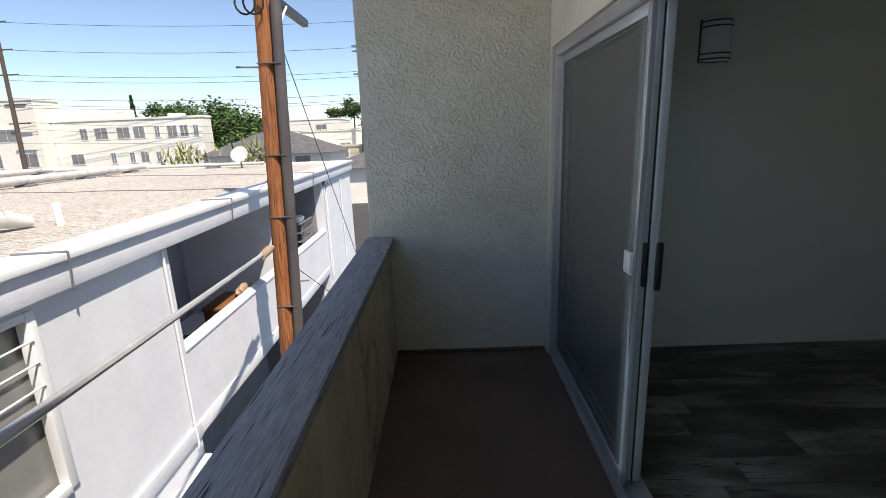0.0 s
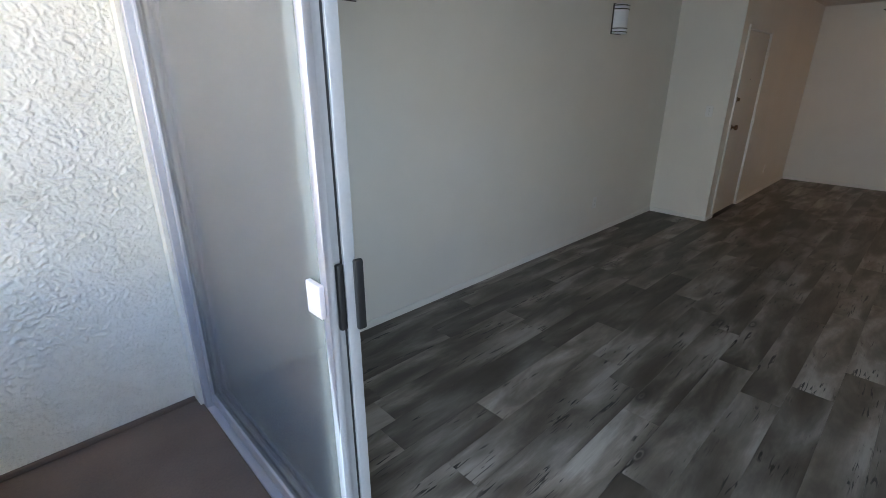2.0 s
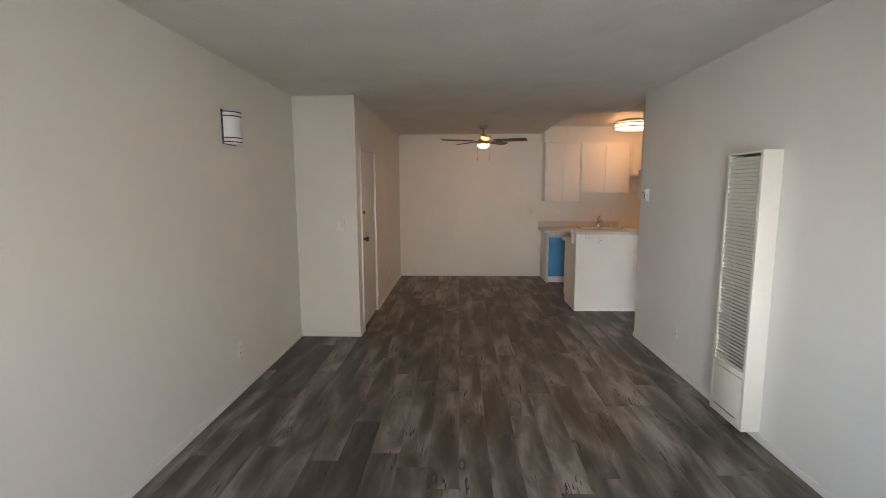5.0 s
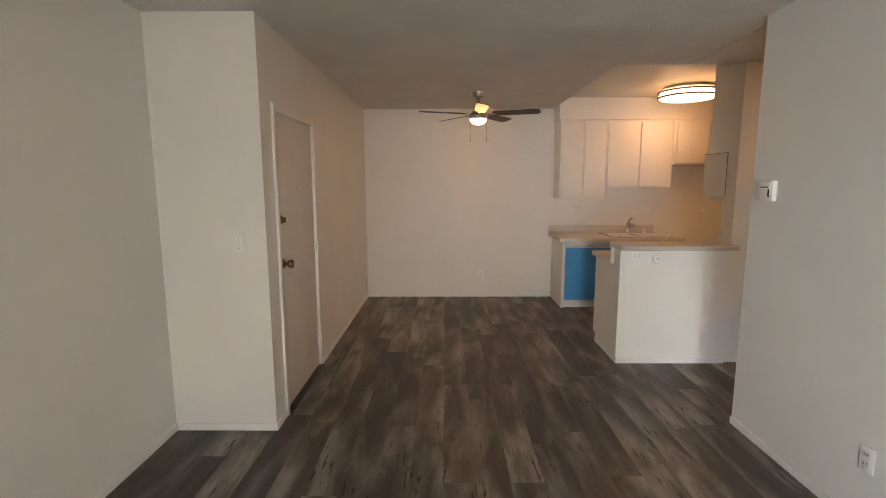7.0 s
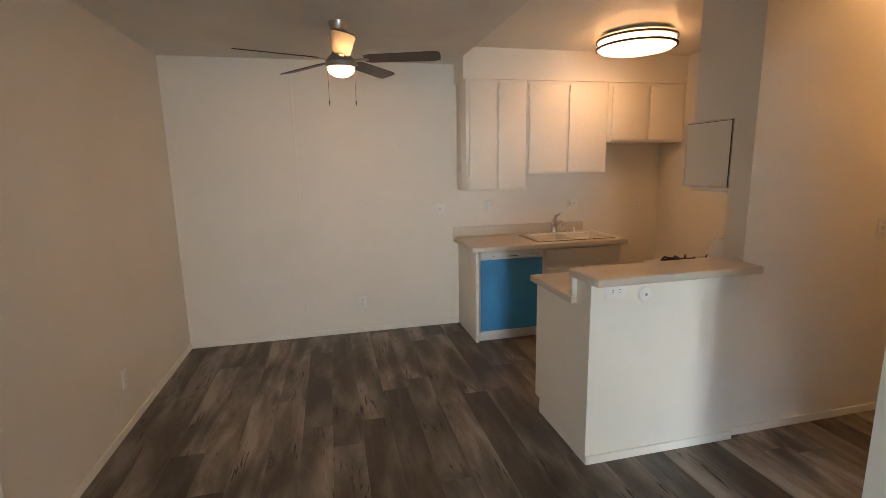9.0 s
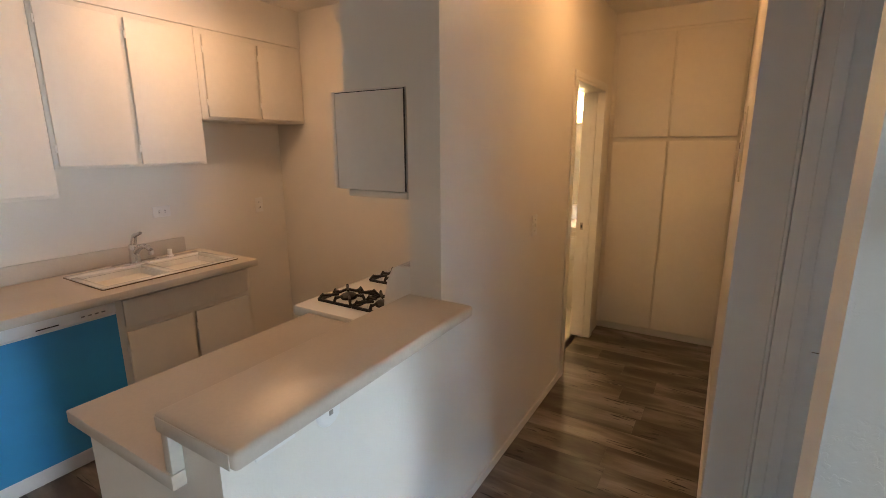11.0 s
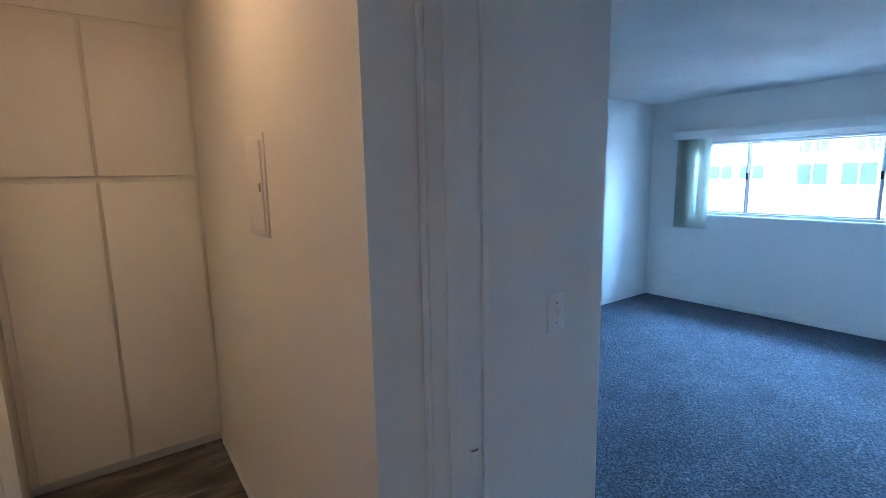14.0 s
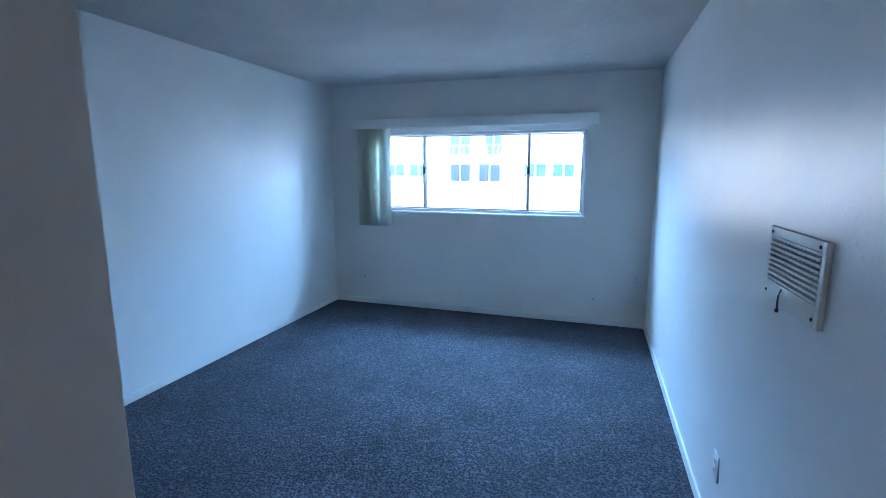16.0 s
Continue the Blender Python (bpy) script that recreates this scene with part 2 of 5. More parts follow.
n.bump(tuft, 1.0, 0.02)
carpet_mat = n.m

n = Nodes("cream_vinyl_blind")
n.set(Base_Color=n.ramp(n.noise(3, 4), (0.3, (0.66, 0.66, 0.55)), (0.7, (0.72, 0.72, 0.62))), Roughness=0.45)
thin = n.t.nodes.new("ShaderNodeBsdfTranslucent")
thin.inputs[0].default_value = (0.70, 0.70, 0.56, 1)
both = n.t.nodes.new("ShaderNodeMixShader")
both.inputs[0].default_value = 0.12
n.t.links.new(n.b.outputs[0], both.inputs[1])
n.t.links.new(thin.outputs[0], both.inputs[2])
n.t.links.new(both.outputs[0], n.t.nodes["Material Output"].inputs[0])
vinyl_mat = n.m

n = Nodes("clear_glass")
n.set(Base_Color=(0.95, 0.98, 0.97), Roughness=0.02, IOR=1.45, Transmission_Weight=1.0)
glass_mat = n.m

n = Nodes("hazy_door_glass")
smear = n.noise(2.6, 4, 0.6, vec=n.scaled(2.0, 2.0, 0.4))
n.set(Base_Color=(0.76, 0.80, 0.76), Roughness=n.ramp(smear, (0.3, 0.03), (0.8, 0.10)), IOR=1.45, Transmission_Weight=0.93)
door_glass_mat = n.m

n = Nodes("insect_screen")
n.set(Base_Color=(0.20, 0.21, 0.20), Roughness=0.7, Alpha=0.38)
screen_mat = n.m

# outdoor surfaces
facade_mat = paint("pale_blue_grey_stucco", (0.74, 0.75, 0.785), 0.85, 0.04, 30, 0.35, dist=0.006)
pipe_mat = paint("weathered_pipe_wrap", (0.60, 0.585, 0.56), 0.8, 0.14, 22, 0.4, dist=0.006)
cable_mat = paint("grey_cable_sheath", (0.40, 0.40, 0.41), 0.6, 0.1, 30, 0.2)
cream_mat = paint("cream_render", (0.88, 0.83, 0.73), 0.85, 0.025, 40, 0.2, dist=0.003)
tan_mat = paint("tan_render", (0.60, 0.53, 0.40), 0.85, 0.06, 40, 0.3, dist=0.006)
far_glass = paint("dark_window_glass", (0.26, 0.26, 0.25), 0.15, 0.1, 3, 0.05)
blue_glass = paint("sky_window_glass", (0.030, 0.075, 0.105), 0.12, 0.1, 3, 0.05)
asphalt_mat = paint("asphalt_ground", (0.06, 0.058, 0.055), 0.9, 0.15, 60, 0.4)
# darker version of the facade stucco, with the recess's shade in its colour
shade_mat = paint("stucco_with_painted_shade", (0.30, 0.31, 0.34), 0.9, 0.08, 40, 0.3)
tile_roof_mat = paint("grey_shingle_roof", (0.13, 0.125, 0.13), 0.9, 0.15, 14, 0.6)
white_mat = paint("white_metal", (0.80, 0.80, 0.80), 0.4, 0.03, 50, 0.1)
conduit_mat = paint("grey_conduit", (0.10, 0.085, 0.085), 0.6, 0.12, 60, 0.1)
wire_mat = paint("black_wire", (0.02, 0.02, 0.022), 0.7, 0.1)
strap_mat = paint("grey_strap", (0.20, 0.20, 0.21), 0.7, 0.1, 70, 0.2)
wood_box_mat = paint("brown_wood_box", (0.20, 0.085, 0.035), 0.6, 0.15, 40, 0.2)
cloth_mat = paint("tan_cloth", (0.42, 0.30, 0.20), 0.95, 0.2, 30, 0.5)
red_mat = paint("red_petals", (0.65, 0.02, 0.02), 0.6, 0.15, 40, 0.2)

n = Nodes("gravel_roof")
peb = n.cells(22)
stone = n.ramp(n.noise(11, 4, 0.75), (0.34, (0.34, 0.28, 0.23)), (0.5, (0.60, 0.53, 0.46)), (0.66, (0.82, 0.76, 0.70)))
n.set(Base_Color=n.mix(0.4, stone, n.ramp(n.noise(0.7, 4), (0.35, (0.52, 0.46, 0.38)), (0.65, (0.74, 0.69, 0.61)))), Roughness=0.95)
n.bump(peb, 1.0, 0.06)
gravel_mat = n.m

n = Nodes("creosoted_pole")
g = n.noise(6, 7, 0.7, vec=n.scaled(9, 9, 0.45), dist=0.4)
n.set(Base_Color=n.ramp(g, (0.32, (0.045, 0.018, 0.010)), (0.5, (0.30, 0.105, 0.035)), (0.72, (0.46, 0.19, 0.07))), Roughness=0.8)
n.bump(g, 0.8, 0.012)
pole_mat = n.m

n = Nodes("leaves")
n.set(Base_Color=n.ramp(n.island(), (0.0, (0.022, 0.055, 0.012)), (0.5, (0.055, 0.115, 0.025)), (1.0, (0.14, 0.20, 0.05))), Roughness=0.6)
leaf_mat = n.m
n = Nodes("yellow_green_leaves")
n.set(Base_Color=n.ramp(n.island(), (0.0, (0.12, 0.15, 0.04)), (1.0, (0.42, 0.38, 0.16))), Roughness=0.6)
yucca_mat = n.m
n = Nodes("bark")
n.set(Base_Color=n.ramp(n.noise(12, 5, 0.7, vec=n.scaled(3, 3, 0.6)), (0.3, (0.05, 0.035, 0.025)), (0.7, (0.16, 0.12, 0.09))), Roughness=0.9)
bark_mat = n.m
n = Nodes("striped_canvas")
wave = n.t.nodes.new("ShaderNodeTexWave")
wave.inputs["Scale"].default_value = 2.4
wave.bands_direction = "Y"
n.t.links.new(n.co, wave.inputs["Vector"])
n.set(Base_Color=n.ramp(wave.outputs[0], (0.2, (0.12, 0.18, 0.15)), (0.45, (0.62, 0.52, 0.42)), (0.6, (0.45, 0.10, 0.06)), (0.85, (0.60, 0.55, 0.46))), Roughness=0.9)
stripe_mat = n.m

# ---- building helpers ----


def box(bm, x0, x1, y0, y1, z0, z1):
    m = Matrix.Translation(((x0 + x1) / 2, (y0 + y1) / 2, (z0 + z1) / 2)) @ Matrix.Diagonal((abs(x1 - x0), abs(y1 - y0), abs(z1 - z0), 1))
    return bmesh.ops.create_cube(bm, size=1.0, matrix=m)["verts"]


def rod(bm, a, b, r, r2=None, seg=12):
    a, b = Vector(a), Vector(b)
    d = b - a
    m = Matrix.Translation((a + b) / 2) @ d.to_track_quat("Z", "Y").to_matrix().to_4x4()
    return bmesh.ops.create_cone(bm, cap_ends=True, segments=seg, radius1=r, radius2=r if r2 is None else r2, depth=d.length, matrix=m)["verts"]


def lathe(bm, profile, at=(0, 0, 0), axis="Z", seg=28):
    """A turned shape from (radius, height) pairs, round z, x or y."""
    turn = {"Z": Matrix.Identity(4), "Y": Matrix.Rotation(radians(-90), 4, "X"), "X": Matrix.Rotation(radians(90), 4, "Y")}[axis]
    m = Matrix.Translation(at) @ turn
    rings = []
    for r, h in profile:
        rings.append([bm.verts.new(m @ Vector((r * math.cos(2 * math.pi * i / seg), r * math.sin(2 * math.pi * i / seg), h))) for i in range(seg)])
    for p, q in zip(rings, rings[1:]):
        for i in range(seg):
            bm.faces.new((p[i], p[(i + 1) % seg], q[(i + 1) % seg], q[i]))
    bm.faces.new(rings[0][::-1])
    bm.faces.new(rings[-1])


def rounded(bm, width=0.004, seg=2):
    """Round all sharp edges of what is in bm so far."""
    bmesh.ops.recalc_face_normals(bm, faces=bm.faces)
    edges = [e for e in bm.edges if len(e.link_faces) == 2 and e.calc_face_angle(0) > 0.5]
    bmesh.ops.bevel(bm, geom=edges, offset=width, segments=seg, profile=0.5, affect="EDGES", clamp_overlap=True)
    return bm


def mesh_of(bm, name, material, smooth=False):
    bmesh.ops.recalc_face_normals(bm, faces=bm.faces)
    me = bpy.data.meshes.new(name)
    bm.to_mesh(me)
    bm.free()
    me.materials.append(material)
    if smooth:
        me.shade_smooth()
        me.set_sharp_from_angle(angle=radians(35))
    return me


def world_of(ob):
    return world_of(ob.parent) @ ob.matrix_parent_inverse @ ob.matrix_basis if ob.parent else ob.matrix_basis.copy()


def part(name, bm, material, parent, label="", smooth=True):
    """One mesh, given in the world's metres (or the thing's own, if it stands at the origin), under a thing or a part."""
    ob = new(name, mesh_of(bm, name, material, smooth))
    ob.parent = parent
    ob.matrix_parent_inverse = world_of(parent).inverted()
    return tagged(ob, label)


def thing(name, at, label, category, group="", kind=""):
    ob = new(name)
    ob.empty_display_size = 0.05
    ob.matrix_basis = Matrix.Translation(at)
    return tagged(ob, label, category, group, kind)


def structure(name, bm, material, label="", smooth=False):
    return tagged(new(name, mesh_of(bm, name, material, smooth)), label or name.replace("_", " "), name.split("_")[0], "", "structure")


def B(*boxes, bevel=0.0):
    bm = bmesh.new()
    for b in boxes:
        box(bm, *b)
    if bevel:
        rounded(bm, bevel)
    return bm


# ---- plan ----
W_X, LW_X, E_X = 0.43, 0.56, 9.30
N_Y, D_Y, S_Y = 2.89, 2.24, -0.75
J_X = 5.725
BN_Y, BS_Y = -0.88, -4.42
HW_X, HE_X, H_END = 5.95, 6.888, -4.0
K_S = -2.62
CEIL, CEIL_K, CEIL_B = 2.555, 2.64, 2.53
DECK = 0.02
BAL_N = 2.873

structure("wall_north", B((0.39, J_X + 0.12, N_Y, N_Y + 0.15, -0.1, 2.8)), wall_mat, "off-white painted living room wall")
structure("wall_closet_return", B((J_X, J_X + 0.12, D_Y, N_Y, 0, 2.8)), wall_mat, "off-white painted wall beside the front door")
structure("wall_entry", B((J_X + 0.12, 5.918, D_Y, D_Y + 0.12, 0, 2.8), (6.818, 9.42, D_Y, D_Y + 0.12, 0, 2.8), (5.918, 6.818, D_Y, D_Y + 0.12, 2.06, 2.8)), wall_mat, "off-white painted wall round the front door")
structure("wall_east", B((E_X, 9.42, K_S - 0.12, D_Y, 0, 2.8)), wall_mat, "off-white painted dining and kitchen wall")
structure("wall_kitchen_south", B((7.035, E_X, K_S - 0.12, K_S, 0, 2.8)), wall_mat, "off-white painted kitchen wall")
structure("wall_hall_east", B((HE_X, 7.03, -2.95, -1.302, 0, 2.8), (HE_X, 7.035, -3.74, -2.95, 2.05, 2.8), (HE_X, 7.035, H_END - 0.6, -3.74, 0, 2.8)), wall_mat, "off-white painted partition between kitchen and hall")
structure("wall_hall_west", B((5.80, HW_X, H_END - 0.6, -1.84, 0, 2.8)), wall_mat, "off-white painted hall wall")
structure("wall_hall_end", B((HW_X, HE_X, H_END - 0.6, H_END - 0.5, 0, 2.8), (HW_X, HE_X, H_END - 0.5, H_END, 2.49, 2.8)), wall_mat, "off-white painted wall behind the hall cupboard")
structure("wall_south", B((W_X, 5.825, BN_Y, S_Y, 0, 2.8)), gloss_mat, "off-white painted wall between living room and bedroom")
structure("wall_bedroom_closet", B((5.10, 5.80, -1.95, -1.84, 0, 2.8), (5.10, 5.22, BS_Y, -1.95, 0, 2.8)), wall_mat, "off-white painted closet wall beside the bedroom door")
structure("wall_bedroom_header", B((5.66, 5.80, -1.84, BN_Y, 2.15, 2.8)), wall_mat, "off-white painted wall above the bedroom doorway")
structure("wall_bedroom_south", B((0.28, 5.22, BS_Y - 0.12, BS_Y, 0, 2.8)), gloss_mat, "off-white painted bedroom wall")
SL0, SL1, SLT = 0.33, 2.80, 2.05
WI0, WI1, WIB, WIT = -3.85, -1.53, 1.13, 2.0
structure("wall_west_living", B((0.41, LW_X, SL1, N_Y, -0.1, 2.8), (0.41, LW_X, SL0, SL1, SLT, 2.8), (0.41, LW_X, S_Y, SL0, -0.1, 2.8)), wall_mat, "off-white painted wall round the sliding door")
structure("wall_west_bedroom", B((0.32, W_X, WI1, BN_Y + 0.05, -0.1, 2.8), (0.32, W_X, WI0, WI1, -0.1, WIB), (0.32, W_X, WI0, WI1, WIT, 2.8), (0.32, W_X, BS_Y, WI0, -0.1, 2.8)), wall_mat, "off-white painted window wall")
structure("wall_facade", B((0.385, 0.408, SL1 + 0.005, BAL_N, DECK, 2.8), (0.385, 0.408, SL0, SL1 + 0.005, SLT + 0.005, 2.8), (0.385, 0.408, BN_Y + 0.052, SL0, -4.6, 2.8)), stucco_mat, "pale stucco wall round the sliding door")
structure("wall_facade_bedroom", B((0.26, 0.317, WI1, BN_Y + 0.05, -4.6, 2.8), (0.26, 0.317, WI0, WI1, -4.6, WIB), (0.26, 0.317, WI0, WI1, WIT, 2.8), (0.26, 0.317, -9, WI0, -4.6, 2.8)), stucco_mat, "pale stucco outside wall")
# bathroom shell
structure("wall_bathroom", B((6.98, 9.42, -5.0, -4.9, 0, 2.8), (9.30, 9.42, -4.9, K_S - 0.12, 0, 2.8)), wall_mat, "off-white painted bathroom wall")
structure("floor_bathroom", B((6.98, 9.3, -4.9, K_S - 0.12, -0.05, 0.0)), laminate_edge_mat, "pale vinyl bathroom floor")

structure("ceiling_living", B((0.32, 9.42, -0.29, N_Y, CEIL, 2.78), (0.32, 6.98, BN_Y + 0.01, -0.29, CEIL, 2.78), (5.81, 6.98, -1.9, BN_Y, CEIL, 2.78)), popcorn_mat, "off-white sprayed popcorn ceiling")
structure("ceiling_kitchen", B((6.985, 9.42, K_S - 0.12, -0.295, CEIL_K, 2.775)), wall_mat, "smooth off-white kitchen ceiling")
structure("ceiling_hall", B((5.81, 6.975, H_END - 0.6, -1.905, CEIL_K, 2.775)), wall_mat, "smooth off-white hall ceiling")
structure("ceiling_bedroom", B((0.32, 5.79, BS_Y - 0.1, BN_Y - 0.002, CEIL_B, 2.775)), knockdown_mat, "off-white textured bedroom ceiling")
structure("ceiling_bathroom", B((6.985, 9.42, -5.0, K_S - 0.125, 2.5, 2.775)), wall_mat, "smooth bathroom ceiling")
# out of view; the slab's overhang keeps the sun off the balcony
structure("roof", B((-0.95, 9.6, -9.0, 3.2, 2.8, 3.0)), gravel_mat, "unseen flat roof, overhanging to shade the balcony")
structure("building_body", B((0.33, 9.6, -9.0, 3.05, -4.6, -0.12)), facade_mat, "lower storeys of the apartment building")
structure("carpet_floor", B((W_X, 5.72, BS_Y, BN_Y, -0.05, 0.0)), carpet_mat, "grey frieze carpet")
structure("subfloor", B((W_X - 0.1, 9.35, H_END - 0.5, N_Y, -0.11, -0.055)), slot_mat, "dark underlay beneath the planks")

# balcony
structure("balcony_deck", B((-0.80, 0.40, -1.3, BAL_N, -0.12, DECK)), deck_mat, "dark brown coated balcony floor")


def stucco_sheet(x0, x1, y, z0, z1, step, name, label):
    """A stucco face looking along -y, with trowel marks as real relief."""
    nx, nz = int((x1 - x0) / step), int((z1 - z0) / step)
    verts, faces = [], []
    for k in range(nz + 1):
        for i in range(nx + 1):
            x, z = x0 + (x1 - x0) * i / nx, z0 + (z1 - z0) * k / nz
            w = noise.noise(Vector((x * 6, 3.1, z * 6)))
            j = noise.noise(Vector((x * 31, 8.4, z * 31)))
            a1 = noise.noise(Vector((x * 66 + j * 0.8, z * 78 - j * 0.8, 0.7)))
            a2 = noise.noise(Vector((x * 96 + j, z * 90, 4.2)))
            bare = max(0.0, 0.75 - z) * 0.30
            t1 = min(1.0, max(0.0, (a1 - 0.14 - 0.30 * w - bare) / 0.05))
            t2 = min(1.0, max(0.0, (a2 - 0.22 + 0.15 * w - bare) / 0.08))
            rim = 1 if 0 < i < nx and 0 < k < nz else 0
            verts.append((x, y - rim * (0.0048 * t1 + 0.0022 * t2 + 0.0015 * (w + 0.5)), z))
    for k in range(nz):
        for i in range(nx):
            p = k * (nx + 1) + i
            faces.append((p, p + 1, p + nx + 2, p + nx + 1))
    me = bpy.data.meshes.new(name)
    me.from_pydata(verts, [], faces)
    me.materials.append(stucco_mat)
    me.shade_smooth()
    return tagged(new(name, me), label, "wall", "", "structure")


structure("balcony_end_core", B((-0.82, 0.385, BAL_N + 0.012, BAL_N + 0.16, -4.6, 2.8)), stucco_mat, "core of the stucco balcony end wall")
structure("trim_end_wall_edge", B((-0.82, -0.805, BAL_N - 0.003, BAL_N + 0.011, -4.6, 2.8)), stucco_mat, "stucco corner bead of the balcony wall")
stucco_sheet(-0.805, 0.385, BAL_N, 0.0, 2.8, 0.0042, "balcony_end_wall", "rough trowelled pale stucco end wall of the balcony")
# unseen end wall; its height tunes how much sky lights the balcony
structure("balcony_south_wall", B((-0.82, 0.385, -1.46, -1.3, -4.6, 2.15)), stucco_mat, "unseen stucco end wall added to limit balcony light")
structure("balcony_parapet", B((-0.83, -0.688, -1.3, BAL_N, -0.35, 0.853)), parapet_mat, "stained stucco balcony parapet")

# ---- balcony ----
cap = thing("parapet_cap", (-0.74, 0.8, 0.853), "weathered grey timber cap on the balcony parapet", "railing cap")
for y0, y1, dx, dz in ((-1.3, 0.42, 0.0, 0.0), (0.424, BAL_N - 0.003, 0.003, 0.002)):
    part("board", B((-0.848 + dx, -0.664 + dx, y0, y1, 0.853, 0.895 + dz), bevel=0.006), timber_mat, cap)
bm = bmesh.new()
box(bm, -0.686, 0.38, BAL_N - 0.018, BAL_N - 0.002, DECK, DECK + 0.028)
structure("trim_deck_edge", rounded(bm, 0.006), deck_mat, "brown coated upstand at the balcony wall")

slider = thing("sliding_glass_door", (0.46, 1.55, 0.0), "open aluminium sliding glass door with insect screen", "door")
D0, D1, DT = SL0 + 0.005, SL1 - 0.005, SLT - 0.005
bm = B((0.40, 0.555, D1 - 0.04, D1, 0.02, DT), (0.40, 0.555, D0, D0 + 0.04, 0.02, DT), (0.40, 0.555, D0 + 0.04, D1 - 0.04, DT - 0.05, DT),
       (0.402, 0.553, D0 + 0.04, D1 - 0.04, 0.0, 0.024), (0.434, 0.440, D0 + 0.04, D1 - 0.04, 0.024, 0.045),
       (0.466, 0.472, D0 + 0.04, D1 - 0.04, 0.024, 0.045), (0.504, 0.510, D0 + 0.04, D1 - 0.04, 0.024, 0.045))
part("outer_frame", rounded(bm, 0.002, 1), alu_mat, slider)


def panel(x0, x1, y0, y1, name, infill, infill_name, stile=0.045):
    z0, z1 = 0.046, DT - 0.052
    mid = (x0 + x1) / 2
    bm = B((x0, x1, y0, y0 + stile, z0, z1), (x0, x1, y1 - stile, y1, z0, z1), (x0, x1, y0 + stile, y1 - stile, z0, z0 + 0.06), (x0, x1, y0 + stile, y1 - stile, z1 - 0.045, z1))
    fr = part(name, rounded(bm, 0.003), alu_mat, slider)
    bm = B((mid - 0.002, mid + 0.002, y0 + stile, y1 - stile, z0 + 0.06, z1 - 0.045))
    pane = part(infill_name, bm, infill, fr, smooth=False)
    if infill is not screen_mat:
        pane.visible_shadow = False
    return fr


screen = panel(0.426, 0.448, 1.490, D1 - 0.045, "screen_panel", screen_mat, "mesh", 0.030)
fixed = panel(0.456, 0.482, 1.515, D1 - 0.042, "fixed_panel", glass_mat, "pane")
sliding = panel(0.490, 0.524, 1.512, D1 - 0.06, "sliding_panel", door_glass_mat, "pane", 0.05)
for x0, x1, owner in ((0.4485, 0.4555, fixed), (0.4825, 0.4895, sliding)):
    part("weather_strip", B((x0, x1, 1.519, 1.556, 0.05, DT - 0.055)), dark_mat, owner, "black pile weather strip")
bm = B((0.410, 0.4255, 1.500, 1.566, 1.012, 1.100), bevel=0.004)
part("latch", bm, white_mat, screen, "white plastic screen latch")
bm = B((0.462, 0.482, 1.499, 1.5145, 0.96, 1.14), bevel=0.005)
part("handle", bm, dark_mat, fixed, "black plastic pull handle")
bm = bmesh.new()
box(bm, 0.512, 0.537, 1.496, 1.5115, 0.945, 1.14)
box(bm, 0.525, 0.546, 1.512, 1.532, 0.97, 1.12)
part("handle", rounded(bm, 0.005), dark_mat, sliding, "black plastic pull handle")

# ---- small wall fittings ----


def plate_mesh(parent, kind):
    """A wall plate in its own metres: it faces -y, with its back at y = 0."""
    p = part("plate", B((-0.037, 0.037, -0.006, 0.0, -0.059, 0.059), bevel=0.003), plate_mat, parent)
    if kind == "switch":
        part("toggle", B((-0.006, 0.006, -0.016, -0.006, -0.010, 0.012), bevel=0.002), plate_mat, p)
        for z in (-0.031, 0.031):
            part("screw", B((-0.003, 0.003, -0.0075, -0.006, z - 0.003, z + 0.003)), nickel_mat, p)
    elif kind == "outlet":
        for z in (-0.021, 0.021):
            part("socket", B((-0.017, 0.017, -0.0085, -0.006, z - 0.015, z + 0.015), bevel=0.004), plate_mat, p)
            for x in (-0.0065, 0.0065):
                part("slot", B((x - 0.0015, x + 0.0015, -0.0092, -0.0086, z - 0.006, z + 0.006)), slot_mat, p)
    else:
        bm = bmesh.new()
        lathe(bm, [(0.009, 0.0), (0.009, 0.006), (0.004, 0.008)], (0, -0.006, 0), "Y", 14)
        for v in bm.verts:
            v.co.y = -0.012 - v.co.y
        part("socket", bm, nickel_mat, p)


masters = {}
LABELS = {"switch": "white plastic toggle light switch on the wall", "outlet": "white plastic duplex power outlet on the wall", "jack": "white plastic cable socket plate on the wall"}


def fitting(kind, x, y, z, turn, flat=False):
    """turn: 0 faces -y, 90 faces +x, 180 faces +y, 270 faces -x."""
    name = {"switch": "light_switch", "outlet": "power_outlet", "jack": "cable_socket"}[kind]
    m = pose(x, y, z, 0, 90 if flat else 0, turn)
    if kind not in masters:
        masters[kind] = thing(name, (0, 0, 0), LABELS[kind], name.replace("_", " "), "wall fittings")
        plate_mesh(masters[kind], kind)
        masters[kind].matrix_basis = m
        return masters[kind]
    return copy_thing(masters[kind], m)


fitting("outlet", 4.30, N_Y, 0.35, 0)
fitting("outlet", 1.31, N_Y, 0.325, 0)
fitting("switch", J_X, 2.41, 1.22, 270)
fitting("outlet", 7.95, D_Y, 0.33, 0)
fitting("outlet", E_X, 0.66, 0.31, 270)
fitting("outlet", 4.86, S_Y, 0.35, 180)
fitting("switch", E_X, -0.63, 1.20, 270)
fitting("outlet", E_X, -1.576, 1.20, 270, True)
fitting("outlet", E_X, -2.36, 1.16, 270)
fitting("switch", HE_X, -2.29, 1.20, 270)
